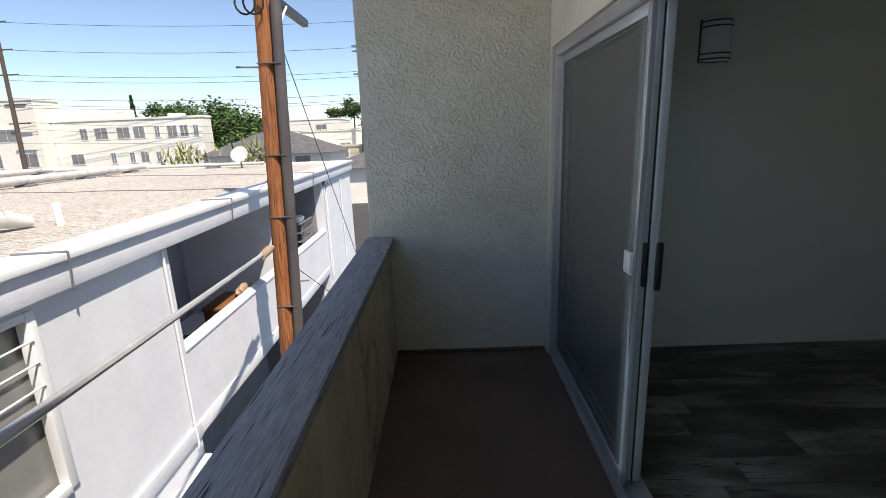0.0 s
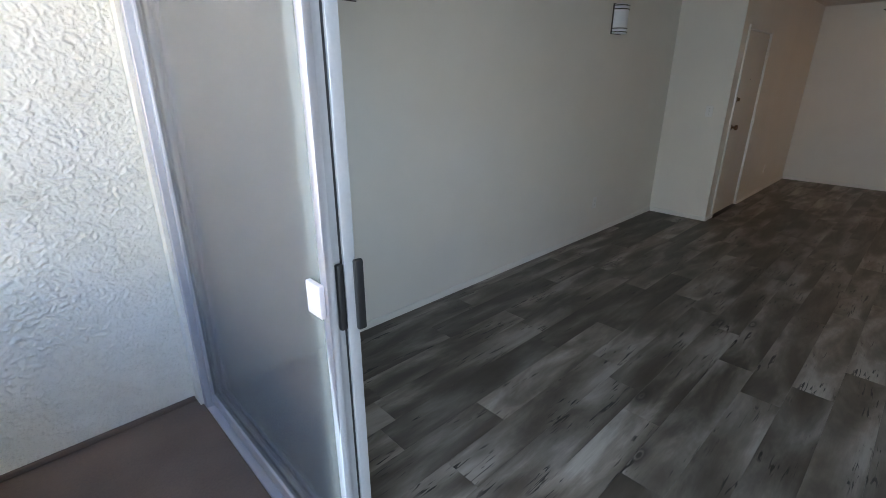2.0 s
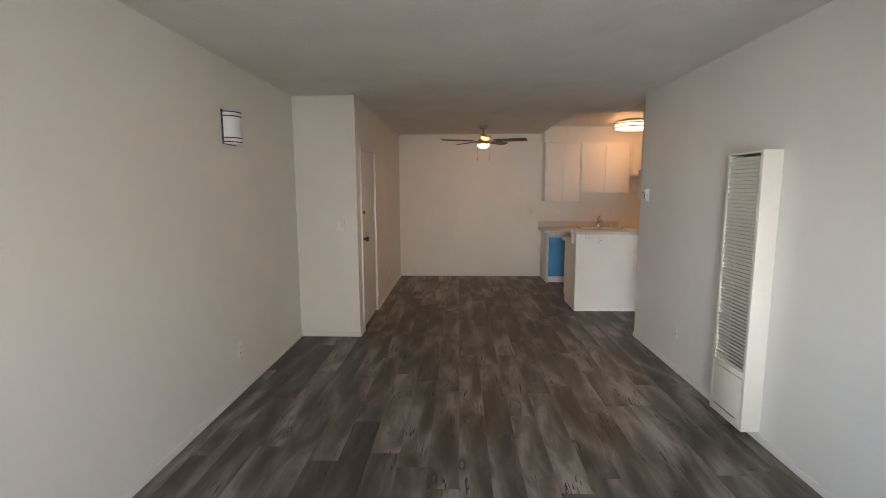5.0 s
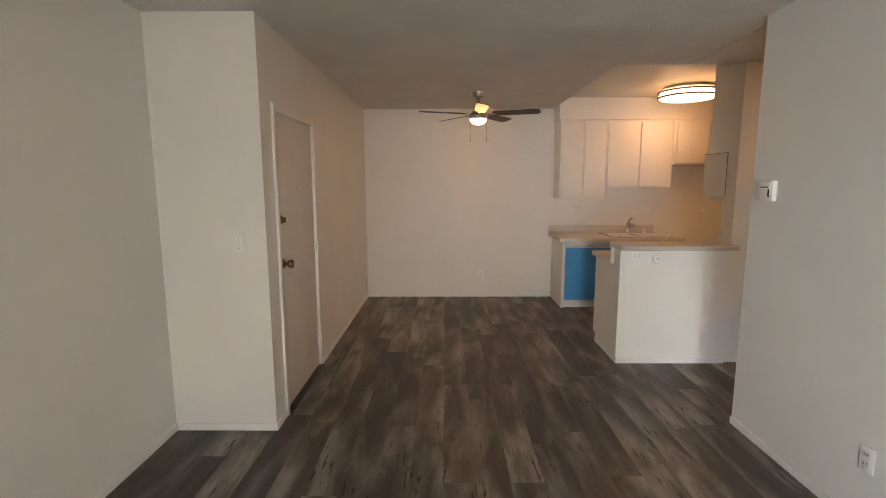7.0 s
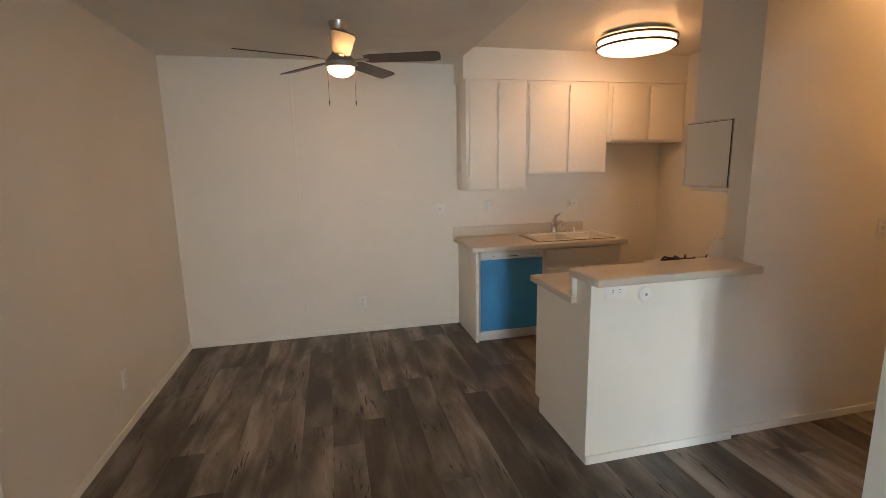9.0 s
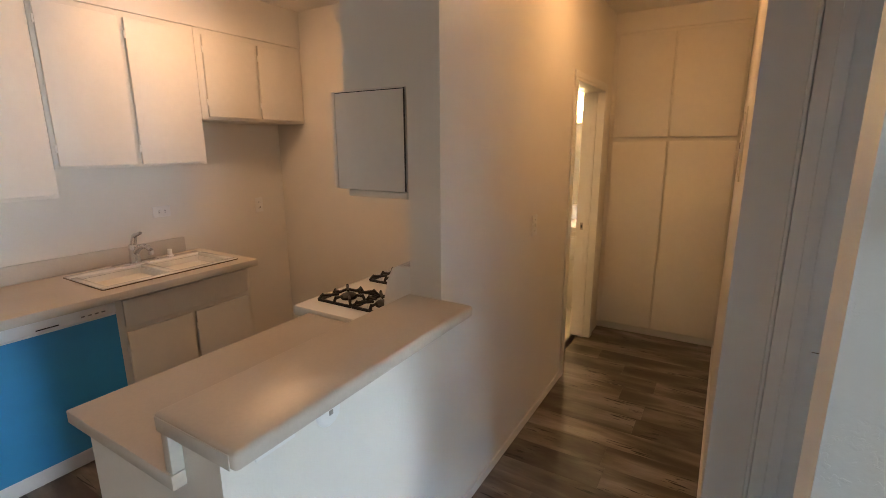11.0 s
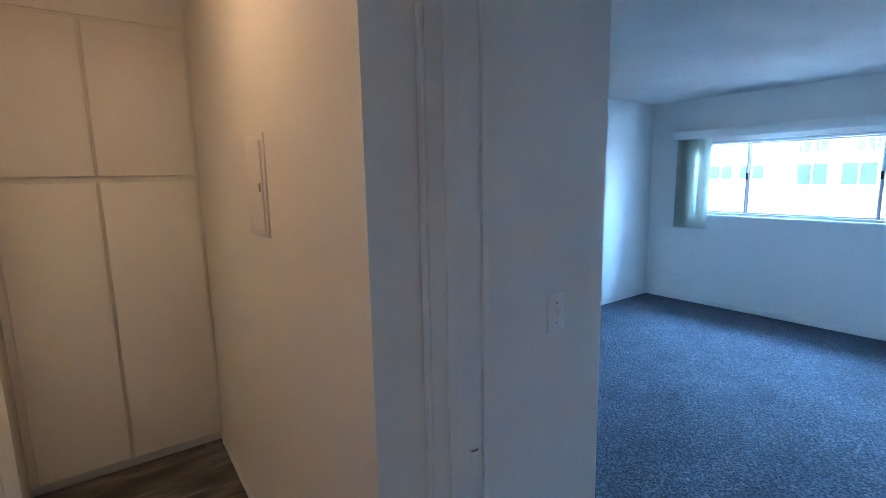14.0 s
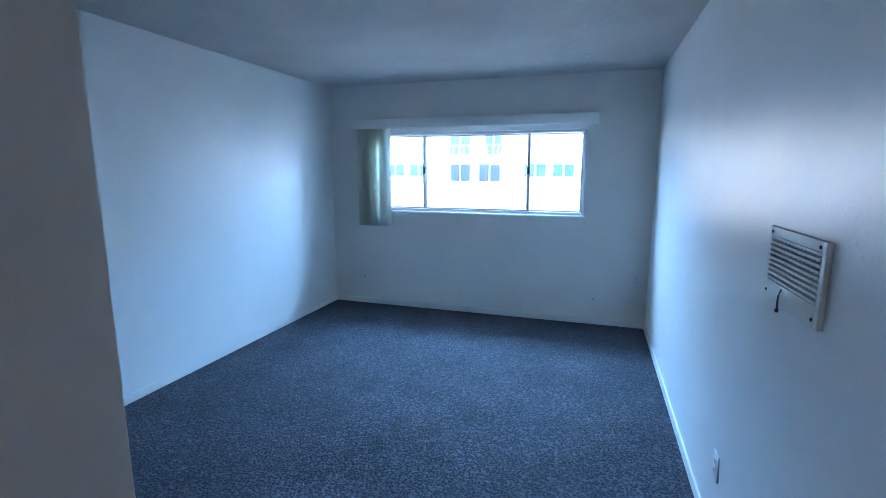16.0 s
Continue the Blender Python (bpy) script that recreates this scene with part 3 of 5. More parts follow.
fitting("switch", 5.33, -1.84, 1.235, 180)
fitting("outlet", W_X, -0.99, 0.50, 90)
fitting("jack", W_X, -4.02, 0.33, 90)
fitting("jack", W_X, -1.39, 0.27, 90, True)
fitting("outlet", 3.305, BN_Y, 0.345, 0)
fitting("outlet", 6.86, -0.49, 0.965, 270, True)

bm = bmesh.new()
lathe(bm, [(0.043, 0), (0.043, 0.004), (0.036, 0.010), (0.012, 0.012)], (6.86, -0.665, 0.935), "X")
for v in bm.verts:
    v.co.x = 2 * 6.86 - v.co.x
jack = thing("round_cover_plate", (6.86, -0.665, 0.935), "round white plastic cover plate on the peninsula", "cover plate")
cover = part("cover", bm, plate_mat, jack)
part("socket", B((6.846, 6.8485, -0.672, -0.658, 0.928, 0.942), bevel=0.002), nickel_mat, cover)
wallplate = thing("phone_plate", (E_X, -0.13, 1.19), "square white phone socket plate on the wall", "phone socket")
wp = part("plate", B((E_X - 0.008, E_X, -0.18, -0.085, 1.145, 1.24), bevel=0.003), plate_mat, wallplate)
part("socket", B((E_X - 0.012, E_X - 0.0085, -0.145, -0.12, 1.18, 1.205), bevel=0.001), grille_mat, wp)

thermostat = thing("thermostat", (5.655, S_Y, 1.53), "white plastic wall thermostat with slider", "thermostat")
body = part("body", B((5.602, 5.708, S_Y, S_Y + 0.030, 1.474, 1.594), bevel=0.006), plate_mat, thermostat)
part("cover", B((5.610, 5.700, S_Y + 0.030, S_Y + 0.041, 1.502, 1.588), bevel=0.005), plate_mat, body)
part("scale", B((5.622, 5.688, S_Y + 0.0415, S_Y + 0.0425, 1.552, 1.558)), slot_mat, body)
part("lever", B((5.612, 5.619, S_Y + 0.030, S_Y + 0.046, 1.500, 1.545), bevel=0.001), dark_mat, body)

# ---- trim ----


def baseboard(a, b, h=0.055, t=0.012):
    """A low board along a wall from a to b, on the left of the way."""
    (x0, y0), (x1, y1) = a, b
    d = Vector((x1 - x0, y1 - y0, 0)).normalized()
    nrm = Vector((-d.y, d.x, 0)) * t
    xs, ys = sorted((x0, x1, x0 + nrm.x, x1 + nrm.x)), sorted((y0, y1, y0 + nrm.y, y1 + nrm.y))
    structure("baseboard", B((xs[0], xs[-1], ys[0], ys[-1], 0.0, h), bevel=0.004), trim_mat, "low white painted baseboard")


for a, b in (((J_X, N_Y), (0.57, N_Y)), ((J_X, D_Y - 0.012), (J_X, N_Y - 0.013)), ((5.90, D_Y), (J_X, D_Y)), ((E_X - 0.013, D_Y), (6.84, D_Y)),
             ((E_X, -0.31), (E_X, D_Y - 0.013)), ((0.57, S_Y), (5.825, S_Y)), ((HE_X, -2.92), (HE_X, -1.32)), ((HW_X, -1.85), (HW_X, -3.99)),
             ((6.86, -1.30), (6.86, -0.362)), ((7.44, -0.35), (6.848, -0.35)),
             ((W_X, BN_Y - 0.013), (W_X, BS_Y + 0.013)), ((W_X, BS_Y), (5.10, BS_Y)), ((5.60, BN_Y), (W_X, BN_Y)), ((6.99, K_S), (E_X, K_S)), ((E_X, K_S), (E_X, -1.80))):
    baseboard(a, b, 0.065 if a[0] in (W_X,) or a[1] in (BN_Y,) else 0.05)
structure("trim_panel_joint", B((E_X - 0.008, E_X, 1.186, 1.208, 0.051, CEIL), bevel=0.002), wall_mat, "painted joint cover strip on the dining wall")

# ---- front door ----
fd = tagged(new("door_1", mesh_of(rounded(B((5.943, 6.798, D_Y + 0.012, D_Y + 0.055, 0.018, 2.038)), 0.003), "door_1", door_mat, True)), "closed cream painted front door with brass knob", "door", "", "structure")


def under(name, bm, material, parent, label=""):
    return part(name, bm, material, parent, label)


under("frame", B((5.903, 5.939, D_Y - 0.016, D_Y + 0.11, 0.0, 2.085), (6.802, 6.824, D_Y - 0.010, D_Y + 0.11, 0.0, 2.06), (5.939, 6.802, D_Y - 0.004, D_Y + 0.11, 2.042, 2.059), bevel=0.003), trim_mat, fd, "white painted door frame")
under("threshold", B((5.939, 6.802, D_Y - 0.03, D_Y + 0.11, 0.0, 0.014), bevel=0.003), blade_mat, fd, "dark wooden threshold")
under("backing", B((5.918, 6.818, D_Y + 0.115, D_Y + 0.13, 0.0, 2.08)), slot_mat, fd)
bm = bmesh.new()
lathe(bm, [(0.034, 0.0), (0.034, 0.006), (0.028, 0.012), (0.012, 0.016), (0.012, 0.034), (0.024, 0.042), (0.030, 0.056), (0.026, 0.070), (0.010, 0.074)], (0, 0, 0), "Y")
for v in bm.verts:
    v.co = Vector((6.018 + v.co.x, D_Y + 0.012 - v.co.y, 1.04 + v.co.z))
under("knob", bm, brass_mat, fd, "round antique brass knob")
bm = bmesh.new()
lathe(bm, [(0.032, 0.0), (0.032, 0.008), (0.026, 0.016), (0.010, 0.018)], (0, 0, 0), "Y")
for v in bm.verts:
    v.co = Vector((6.003 + v.co.x, D_Y + 0.012 - v.co.y, 1.34 + v.co.z))
box(bm, 5.999, 6.007, D_Y - 0.028, D_Y - 0.005, 1.322, 1.358)
under("deadbolt", bm, brass_mat, fd, "antique brass thumb-turn deadbolt")
bm = bmesh.new()
lathe(bm, [(0.006, 0.0), (0.006, 0.003), (0.003, 0.004)], (6.383, D_Y + 0.008, 1.55), "Y", 12)
under("peephole", bm, brass_mat, fd)
for z in (0.24, 1.05, 1.80):
    bm = bmesh.new()
    rod(bm, (6.801, D_Y - 0.012, z - 0.045), (6.801, D_Y - 0.012, z + 0.045), 0.007)
    box(bm, 6.786, 6.801, D_Y - 0.003, D_Y + 0.011, z - 0.045, z + 0.045)
    under("hinge", bm, trim_mat, fd)

# ---- wall sconces ----


def sconce_at(x):
    s = thing("wall_sconce", (0, 0, 0), "half-round frosted wall sconce with metal bands, unlit", "wall lamp", "living room sconces")
    part("back_plate", B((-0.095, 0.095, -0.012, 0.0, -0.125, 0.125), bevel=0.002), dark_chrome_mat, s)
    bm = bmesh.new()
    arcs = []
    for z in (-0.120, 0.120):
        arcs.append([bm.verts.new((0.088 * math.cos(a), -0.012 - 0.082 * math.sin(a), z)) for a in [math.pi * i / 20 for i in range(21)]])
    for i in range(20):
        bm.faces.new((arcs[0][i], arcs[0][i + 1], arcs[1][i + 1], arcs[1][i]))
    bm.faces.new(arcs[0])
    bm.faces.new(arcs[1])
    part("shade", bm, diffuser_off, s, "white frosted glass shade")
    for z in (-0.108, -0.078, 0.078, 0.108):
        bm = bmesh.new()
        rows = []
        for r, dz in ((1.0, -0.004), (1.05, -0.004), (1.05, 0.004), (1.0, 0.004)):
            rows.append([bm.verts.new((0.090 * r * math.cos(a), -0.012 - 0.084 * r * math.sin(a), z + dz)) for a in [math.pi * i / 20 for i in range(21)]])
        for p, q in zip(rows, rows[1:] + rows[:1]):
            for i in range(20):
                bm.faces.new((p[i], p[i + 1], q[i + 1], q[i]))
        part("band", bm, dark_chrome_mat, s, "dark polished chrome band")
    s.matrix_basis = pose(x, N_Y, 2.06)
    return s


sc = sconce_at(4.33)
copy_thing(sc, pose(1.405, N_Y, 2.06))

# ---- wall heater ----
heater = thing("wall_heater", (3.865, S_Y, 0.05), "tall cream gas wall heater with louvred front", "heater")
HX0, HX1, HY = 3.68, 4.05, -0.632
part("casing", B((HX0, HX0 + 0.012, S_Y, HY, 0.06, 1.83), (HX1 - 0.012, HX1, S_Y, HY, 0.06, 1.83), (HX0 + 0.012, HX1 - 0.012, S_Y, HY, 1.815, 1.83), (HX0 + 0.012, HX1 - 0.012, S_Y, HY, 0.06, 0.075),
                 (HX0 + 0.012, HX0 + 0.028, HY - 0.02, HY, 0.075, 1.815), (HX1 - 0.028, HX1 - 0.012, HY - 0.02, HY, 0.075, 1.815), (HX0 + 0.028, HX1 - 0.028, HY - 0.02, HY, 0.40, 0.44), bevel=0.002), heater_mat, heater)
part("back", B((HX0 + 0.012, HX1 - 0.012, S_Y, S_Y + 0.02, 0.075, 1.815)), filter_mat, heater)
slat = mesh_of(B((-0.157, 0.157, -0.019, 0.010, -0.0018, 0.0018)), "louvre", heater_mat)


def louvre(parent, mesh, m, name="louvre"):
    ob = new(name, mesh)
    ob.parent = parent
    ob.matrix_parent_inverse = world_of(parent).inverted()
    ob.matrix_basis = m
    return ob


for i in range(56):
    louvre(heater, slat, pose((HX0 + HX1) / 2, HY - 0.006, 0.455 + i * 0.0242, 52))
lower = part("access_panel", B((HX0 + 0.030, HX1 - 0.030, HY - 0.018, HY + 0.004, 0.08, 0.395), bevel=0.004), heater_mat, heater)
for i in range(14):
    louvre(lower, mesh_of(B((-0.12, 0.12, 0, 0.004, -0.0022, 0.0022)), "slot", slot_mat) if i == 0 else bpy.data.meshes["slot"], pose((HX0 + HX1) / 2, HY + 0.003, 0.12 + i * 0.018), "slot")

# ---- ceiling fan ----
FX, FY = 8.15, 0.79
fan = thing("ceiling_fan", (FX, FY, CEIL), "five-blade ceiling fan with lit bowl and pull chains", "ceiling fan")
bm = bmesh.new()
lathe(bm, [(0.068, 0.0), (0.066, -0.012), (0.052, -0.05), (0.022, -0.062)], (FX, FY, CEIL))
part("canopy", bm, nickel_mat, fan)
bm = bmesh.new()
rod(bm, (FX, FY, CEIL - 0.06), (FX, FY, CEIL - 0.16), 0.013)
part("downrod", bm, nickel_mat, fan)
bm = bmesh.new()
lathe(bm, [(0.020, -0.13), (0.036, -0.145), (0.060, -0.20), (0.095, -0.235), (0.105, -0.255), (0.100, -0.272), (0.094, -0.285)], (FX, FY, CEIL))
part("motor_housing", bm, nickel_mat, fan)
bm = bmesh.new()
lathe(bm, [(0.088, -0.286), (0.090, -0.292), (0.074, -0.320), (0.045, -0.338), (0.010, -0.344)], (FX, FY, CEIL))
part("light_bowl", bm, fan_glow, fan, "lit warm frosted glass bowl")
for i in range(5):
    a = math.pi + i * 2 * math.pi / 5
    bm = bmesh.new()
    pts = [(0.16, -0.045), (0.20, -0.058), (0.62, -0.068), (0.665, -0.055), (0.67, 0.0), (0.665, 0.055), (0.62, 0.068), (0.20, 0.058), (0.16, 0.045)]
    f0 = bm.faces.new([bm.verts.new((x, y, 0)) for x, y in pts])
    ext = bmesh.ops.extrude_face_region(bm, geom=[f0])
    for v in ext["geom"]:
        if isinstance(v, bmesh.types.BMVert):
            v.co.z += 0.006
    m = Matrix.Translation((FX, FY, CEIL - 0.235)) @ Matrix.Rotation(a, 4, "Z") @ Matrix.Rotation(radians(-13), 4, "X")
    bm.transform(m)
    bl = part("blade", rounded(bm, 0.002, 1), blade_mat, fan, "dark walnut blade")
    bm = B((0.085, 0.19, -0.016, 0.016, -0.006, -0.001), bevel=0.001)
    bm.transform(m)
    part("bracket", bm, nickel_mat, bl)
for dy in (-0.088, 0.088):
    bm = bmesh.new()
    rod(bm, (FX - 0.02, FY + dy, CEIL - 0.27), (FX - 0.02, FY + dy, CEIL - 0.50), 0.0016, seg=6)
    rod(bm, (FX - 0.02, FY + dy, CEIL - 0.50), (FX - 0.02, FY + dy, CEIL - 0.53), 0.005, 0.003, 8)
    part("pull_chain", bm, brass_mat, fan)

# ---- kitchen ----
CX = 8.98


def cabinet(name, label, x0, x1, y0, y1, z0, z1, doors, face, group="", front=-1):
    """A box cabinet whose doors lie proud on the face, which looks along -x (front -1) or +x."""
    c = thing(name, ((x0 + x1) / 2, (y0 + y1) / 2, z0), label, "cabinet", group)
    b = part("body", B((x0, x1, y0, y1, z0, z1), bevel=0.002), cabinet_mat, c)
    fx = x0 if front < 0 else x1
    for d0, d1, e0, e1 in doors:
        xs = sorted((fx, fx + front * 0.019))
        xs = [v + front * 0.005 for v in xs]
        d = part("door", B((xs[0], xs[1], d0, d1, e0, e1), bevel=0.003), cabinet_mat, c)
        # near-black slab behind the door stands in for shade in the gap
        part("bumper", B((fx + min(0, front * 0.0049), fx + max(0, front * 0.0049), d0 + 0.02, d1 - 0.02, e0 + 0.02, e1 - 0.02)), slot_mat, d)
        hx = xs[0] if front < 0 else xs[1]
        for hz in (e0 + 0.09, e1 - 0.09):
            if e1 - e0 > 0.3:
                part("hinge", B((hx - 0.001, hx + 0.006, d1 + 0.001, d1 + 0.010, hz - 0.02, hz + 0.02), bevel=0.001), trim_mat, d)
    return c


up = "kitchen wall cabinets"
cabinet("wall_cabinet", "tall cream painted two-door kitchen wall cabinet", CX, E_X, -0.905, -0.318, 1.375, 2.37, [(-0.885, -0.622, 1.395, 2.345), (-0.600, -0.345, 1.395, 2.345)], CX, up)
cabinet("wall_cabinet", "cream painted two-door wall cabinet above the sink", CX, E_X, -1.745, -0.908, 1.52, 2.37, [(-1.715, -1.333, 1.535, 2.335), (-1.300, -0.925, 1.535, 2.335)], CX, up)
cabinet("wall_cabinet", "short cream painted two-door wall cabinet in the corner", CX, E_X, K_S + 0.003, -1.748, 1.805, 2.37, [(-2.578, -2.205, 1.825, 2.33), (-2.175, -1.788, 1.825, 2.33)], CX, up)
structure("trim_soffit", B((CX - 0.006, E_X, K_S, -0.295, 2.372, CEIL_K)), wall_mat, "painted soffit above the kitchen wall cabinets")

# base run
panel_end = thing("end_panel", (9.0, -0.335, 0.0), "cream painted panel beside the dishwasher", "cabinet panel")
part("board", B((8.70, E_X, -0.346, -0.318, 0.0, 0.858), bevel=0.002), cabinet_mat, panel_end)
dw = thing("dishwasher", (8.95, -0.655, 0.0), "white dishwasher with blue protective film on its door", "dishwasher")
part("body", B((8.72, E_X - 0.02, -0.952, -0.357, 0.10, 0.853)), white_mat, dw)
part("toe_kick", B((8.735, 8.76, -0.952, -0.357, 0.0, 0.099), bevel=0.002), white_mat, dw)
ddoor = part("door", B((8.680, 8.719, -0.950, -0.350, 0.095, 0.782), bevel=0.004), white_mat, dw)
part("film", B((8.6765, 8.6795, -0.948, -0.352, 0.112, 0.776)), blue_mat, ddoor, "bright blue protective film")
ctrl = part("control_panel", B((8.668, 8.719, -0.950, -0.350, 0.786, 0.852), bevel=0.006), white_mat, dw)
part("handle_slot", B((8.6665, 8.6685, -0.70, -0.61, 0.800, 0.806)), slot_mat, ctrl)
for y in (-0.80, -0.83, -0.86, -0.89, -0.47):
    part("button", B((8.6655, 8.6685, y - 0.008, y + 0.008, 0.808, 0.814)), strap_mat, ctrl)
sb = cabinet("sink_cabinet", "cream painted sink base cabinet with drawer front", 8.70, E_X, -1.775, -0.957, 0.09, 0.858,
             [(-1.745, -1.375, 0.125, 0.655), (-1.352, -0.99, 0.125, 0.655)], 8.70)
part("drawer_front", B((8.681, 8.70, -1.745, -0.99, 0.685, 0.835), bevel=0.003), cabinet_mat, sb)
part("toe_kick", B((8.76, E_X, -1.775, -0.957, 0.0, 0.089)), cabinet_mat, sb)

SX0, SX1, SY0, SY1 = 8.73, 9.19, -1.72, -0.93
ct = thing("countertop", (8.96, -1.0, 0.86), "beige laminate kitchen countertop with backsplash", "countertop")
part("top", B((8.635, SX0 + 0.01, -1.80, -0.265, 0.86, 0.90), (SX1 - 0.01, E_X - 0.003, -1.80, -0.265, 0.86, 0.90), (SX0 + 0.01, SX1 - 0.01, SY1 - 0.01, -0.265, 0.86, 0.90), (SX0 + 0.01, SX1 - 0.01, -1.80, SY0 + 0.01, 0.86, 0.90), bevel=0.0), laminate_mat, ct)
part("front_edge", B((8.625, 8.636, -1.80, -0.262, 0.855, 0.901), bevel=0.005), laminate_edge_mat, ct)
part("backsplash", B((E_X - 0.022, E_X - 0.002, -1.70, -0.265, 0.901, 1.005), bevel=0.004), laminate_edge_mat, ct)

sink = thing("sink", (8.95, -1.32, 0.90), "white enamel double-bowl drop-in kitchen sink", "sink")
MID = (SY0 + SY1) / 2
part("rim", B((SX0, SX0 + 0.035, SY0, SY1, 0.892, 0.912), (SX1 - 0.075, SX1, SY0, SY1, 0.892, 0.912), (SX0 + 0.035, SX1 - 0.075, SY0, SY0 + 0.035, 0.892, 0.912), (SX0 + 0.035, SX1 - 0.075, SY1 - 0.035, SY1, 0.892, 0.912), (SX0 + 0.035, SX1 - 0.075, MID - 0.02, MID + 0.02, 0.892, 0.910), bevel=0.005), enamel_mat, sink)
part("seal", B((SX0 - 0.004, SX1 + 0.004, SY0 - 0.004, SY0 - 0.0005, 0.9005, 0.906), (SX0 - 0.004, SX1 + 0.004, SY1 + 0.0005, SY1 + 0.004, 0.9005, 0.906), (SX0 - 0.004, SX0 - 0.0005, SY0, SY1, 0.9005, 0.906), (SX1 + 0.0005, SX1 + 0.004, SY0, SY1, 0.9005, 0.906)), brass_mat, sink, "dark sealant line")
for y0, y1 in ((SY0 + 0.035, MID - 0.02), (MID + 0.02, SY1 - 0.035)):
    x0, x1 = SX0 + 0.035, SX1 - 0.075
    bm = B((x0, x0 + 0.006, y0, y1, 0.74, 0.893), (x1 - 0.006, x1, y0, y1, 0.74, 0.893), (x0 + 0.006, x1 - 0.006, y0, y0 + 0.006, 0.74, 0.893), (x0 + 0.006, x1 - 0.006, y1 - 0.006, y1, 0.74, 0.893), (x0, x1, y0, y1, 0.732, 0.7399))
    bowl = part("bowl", bm, enamel_mat, sink)
    bm = bmesh.new()
    lathe(bm, [(0.04, 0.0), (0.04, 0.003), (0.02, 0.002)], ((x0 + x1) / 2, (y0 + y1) / 2, 0.7405))
    part("drain", bm, chrome_mat, bowl)

faucet = thing("faucet", (9.155, -1.30, 0.912), "chrome single-lever kitchen faucet on the sink", "faucet")
part("deck_plate", B((9.128, 9.182, -1.43, -1.17, 0.912, 0.924), bevel=0.005), chrome_mat, faucet)
bm = bmesh.new()
lathe(bm, [(0.034, 0.0), (0.031, 0.02), (0.029, 0.075), (0.031, 0.095), (0.024, 0.112), (0.008, 0.116)], (9.155, -1.30, 0.924))
part("body", bm, chrome_mat, faucet)
bm = bmesh.new()
prev = Vector((9.140, -1.30, 0.985))
for i in range(1, 9):
    a = i / 8
    p = Vector((9.140 - 0.19 * a, -1.30, 0.985 + 0.055 * math.sin(a * 2.4)))
    rod(bm, prev, p, 0.019 - 0.004 * a, seg=12)
    prev = p
rod(bm, prev, prev + Vector((0, 0, -0.028)), 0.015, seg=12)
part("spout", bm, chrome_mat, faucet)
bm = bmesh.new()
rod(bm, (9.155, -1.30, 1.035), (9.125, -1.30, 1.095), 0.019, 0.014)
rod(bm, (9.125, -1.30, 1.092), (9.045, -1.30, 1.118), 0.014, 0.009)
part("lever", bm, chrome_mat, faucet)
sp = thing("sprayer_cap", (9.16, -1.52, 0.912), "small white plastic cap on the sink deck", "sink cap")
bm = bmesh.new()
lathe(bm, [(0.020, 0.0), (0.020, 0.008), (0.014, 0.010), (0.014, 0.045), (0.010, 0.050)], (9.16, -1.52, 0.912))
part("cap", bm, plate_mat, sp)

# peninsula
structure("wall_peninsula", B((6.86, 7.0, -1.309, -0.35, 0.0, 1.018)), wall_mat, "off-white painted half wall below the breakfast bar")
pc = thing("peninsula_cabinet", (7.24, -0.79, 0.0), "cream painted peninsula base cabinet", "cabinet")
bm = B((7.001, 7.50, -1.225, -0.352, 0.095, 0.868), (7.001, 7.435, -1.225, -0.352, 0.0, 0.095))
part("body", bm, cabinet_mat, pc)
for y0, y1 in ((-1.205, -0.80), (-0.78, -0.375)):
    part("door", B((7.50, 7.519, y0, y1, 0.12, 0.66), bevel=0.003), cabinet_mat, pc)
    part("drawer_front", B((7.50, 7.519, y0, y1, 0.69, 0.845), bevel=0.003), cabinet_mat, pc)
lc = thing("peninsula_countertop", (7.25, -0.77, 0.87), "beige laminate lower countertop of the peninsula", "countertop")
part("top", B((7.002, 7.535, -1.228, -0.318, 0.869, 0.909), bevel=0.004), laminate_mat, lc)
part("backsplash", B((7.002, 7.03, -1.30, -0.322, 0.910, 1.017), bevel=0.003), laminate_edge_mat, lc)
bar = thing("bar_top", (6.89, -0.80, 1.02), "glossy beige laminate breakfast bar top", "bar counter")
bm = B((6.748, 7.040, -1.302, -0.315, 1.0185, 1.062))
rounded(bm, 0.013, 4)
part("top", bm, laminate_mat, bar)
part("end_cap", B((6.764, 7.024, -0.3149, -0.3122, 1.0225, 1.0575), bevel=0.001), laminate_edge_mat, bar, "pale laminate end cap")
part("mark", B((7.10, 7.135, -0.735, -0.731, 0.9092, 0.9096)), slot_mat, lc, "thin dark scratch")

# gas range
rg = thing("gas_range", (7.33, -1.62, 0.0), "white gas range with black cast-iron grates", "stove")
part("body", B((7.04, 7.60, -2.0, -1.235, 0.04, 0.872), bevel=0.004), enamel_mat, rg)
part("base", B((7.05, 7.57, -1.98, -1.25, 0.0, 0.039)), dark_mat, rg)
part("cooktop", B((7.04, 7.645, -2.0, -1.235, 0.873, 0.925), bevel=0.012), enamel_mat, rg)
odoor = part("oven_door", B((7.601, 7.635, -1.985, -1.25, 0.22, 0.70), bevel=0.005), enamel_mat, rg)
bm = bmesh.new()
rod(bm, (7.66, -1.93, 0.665), (7.66, -1.305, 0.665), 0.011)
box(bm, 7.636, 7.664, -1.93, -1.91, 0.655, 0.675)
box(bm, 7.636, 7.664, -1.325, -1.305, 0.655, 0.675)
part("handle", bm, chrome_mat, odoor)
part("control_panel", B((7.601, 7.640, -1.985, -1.25, 0.72, 0.865), bevel=0.004), enamel_mat, rg)
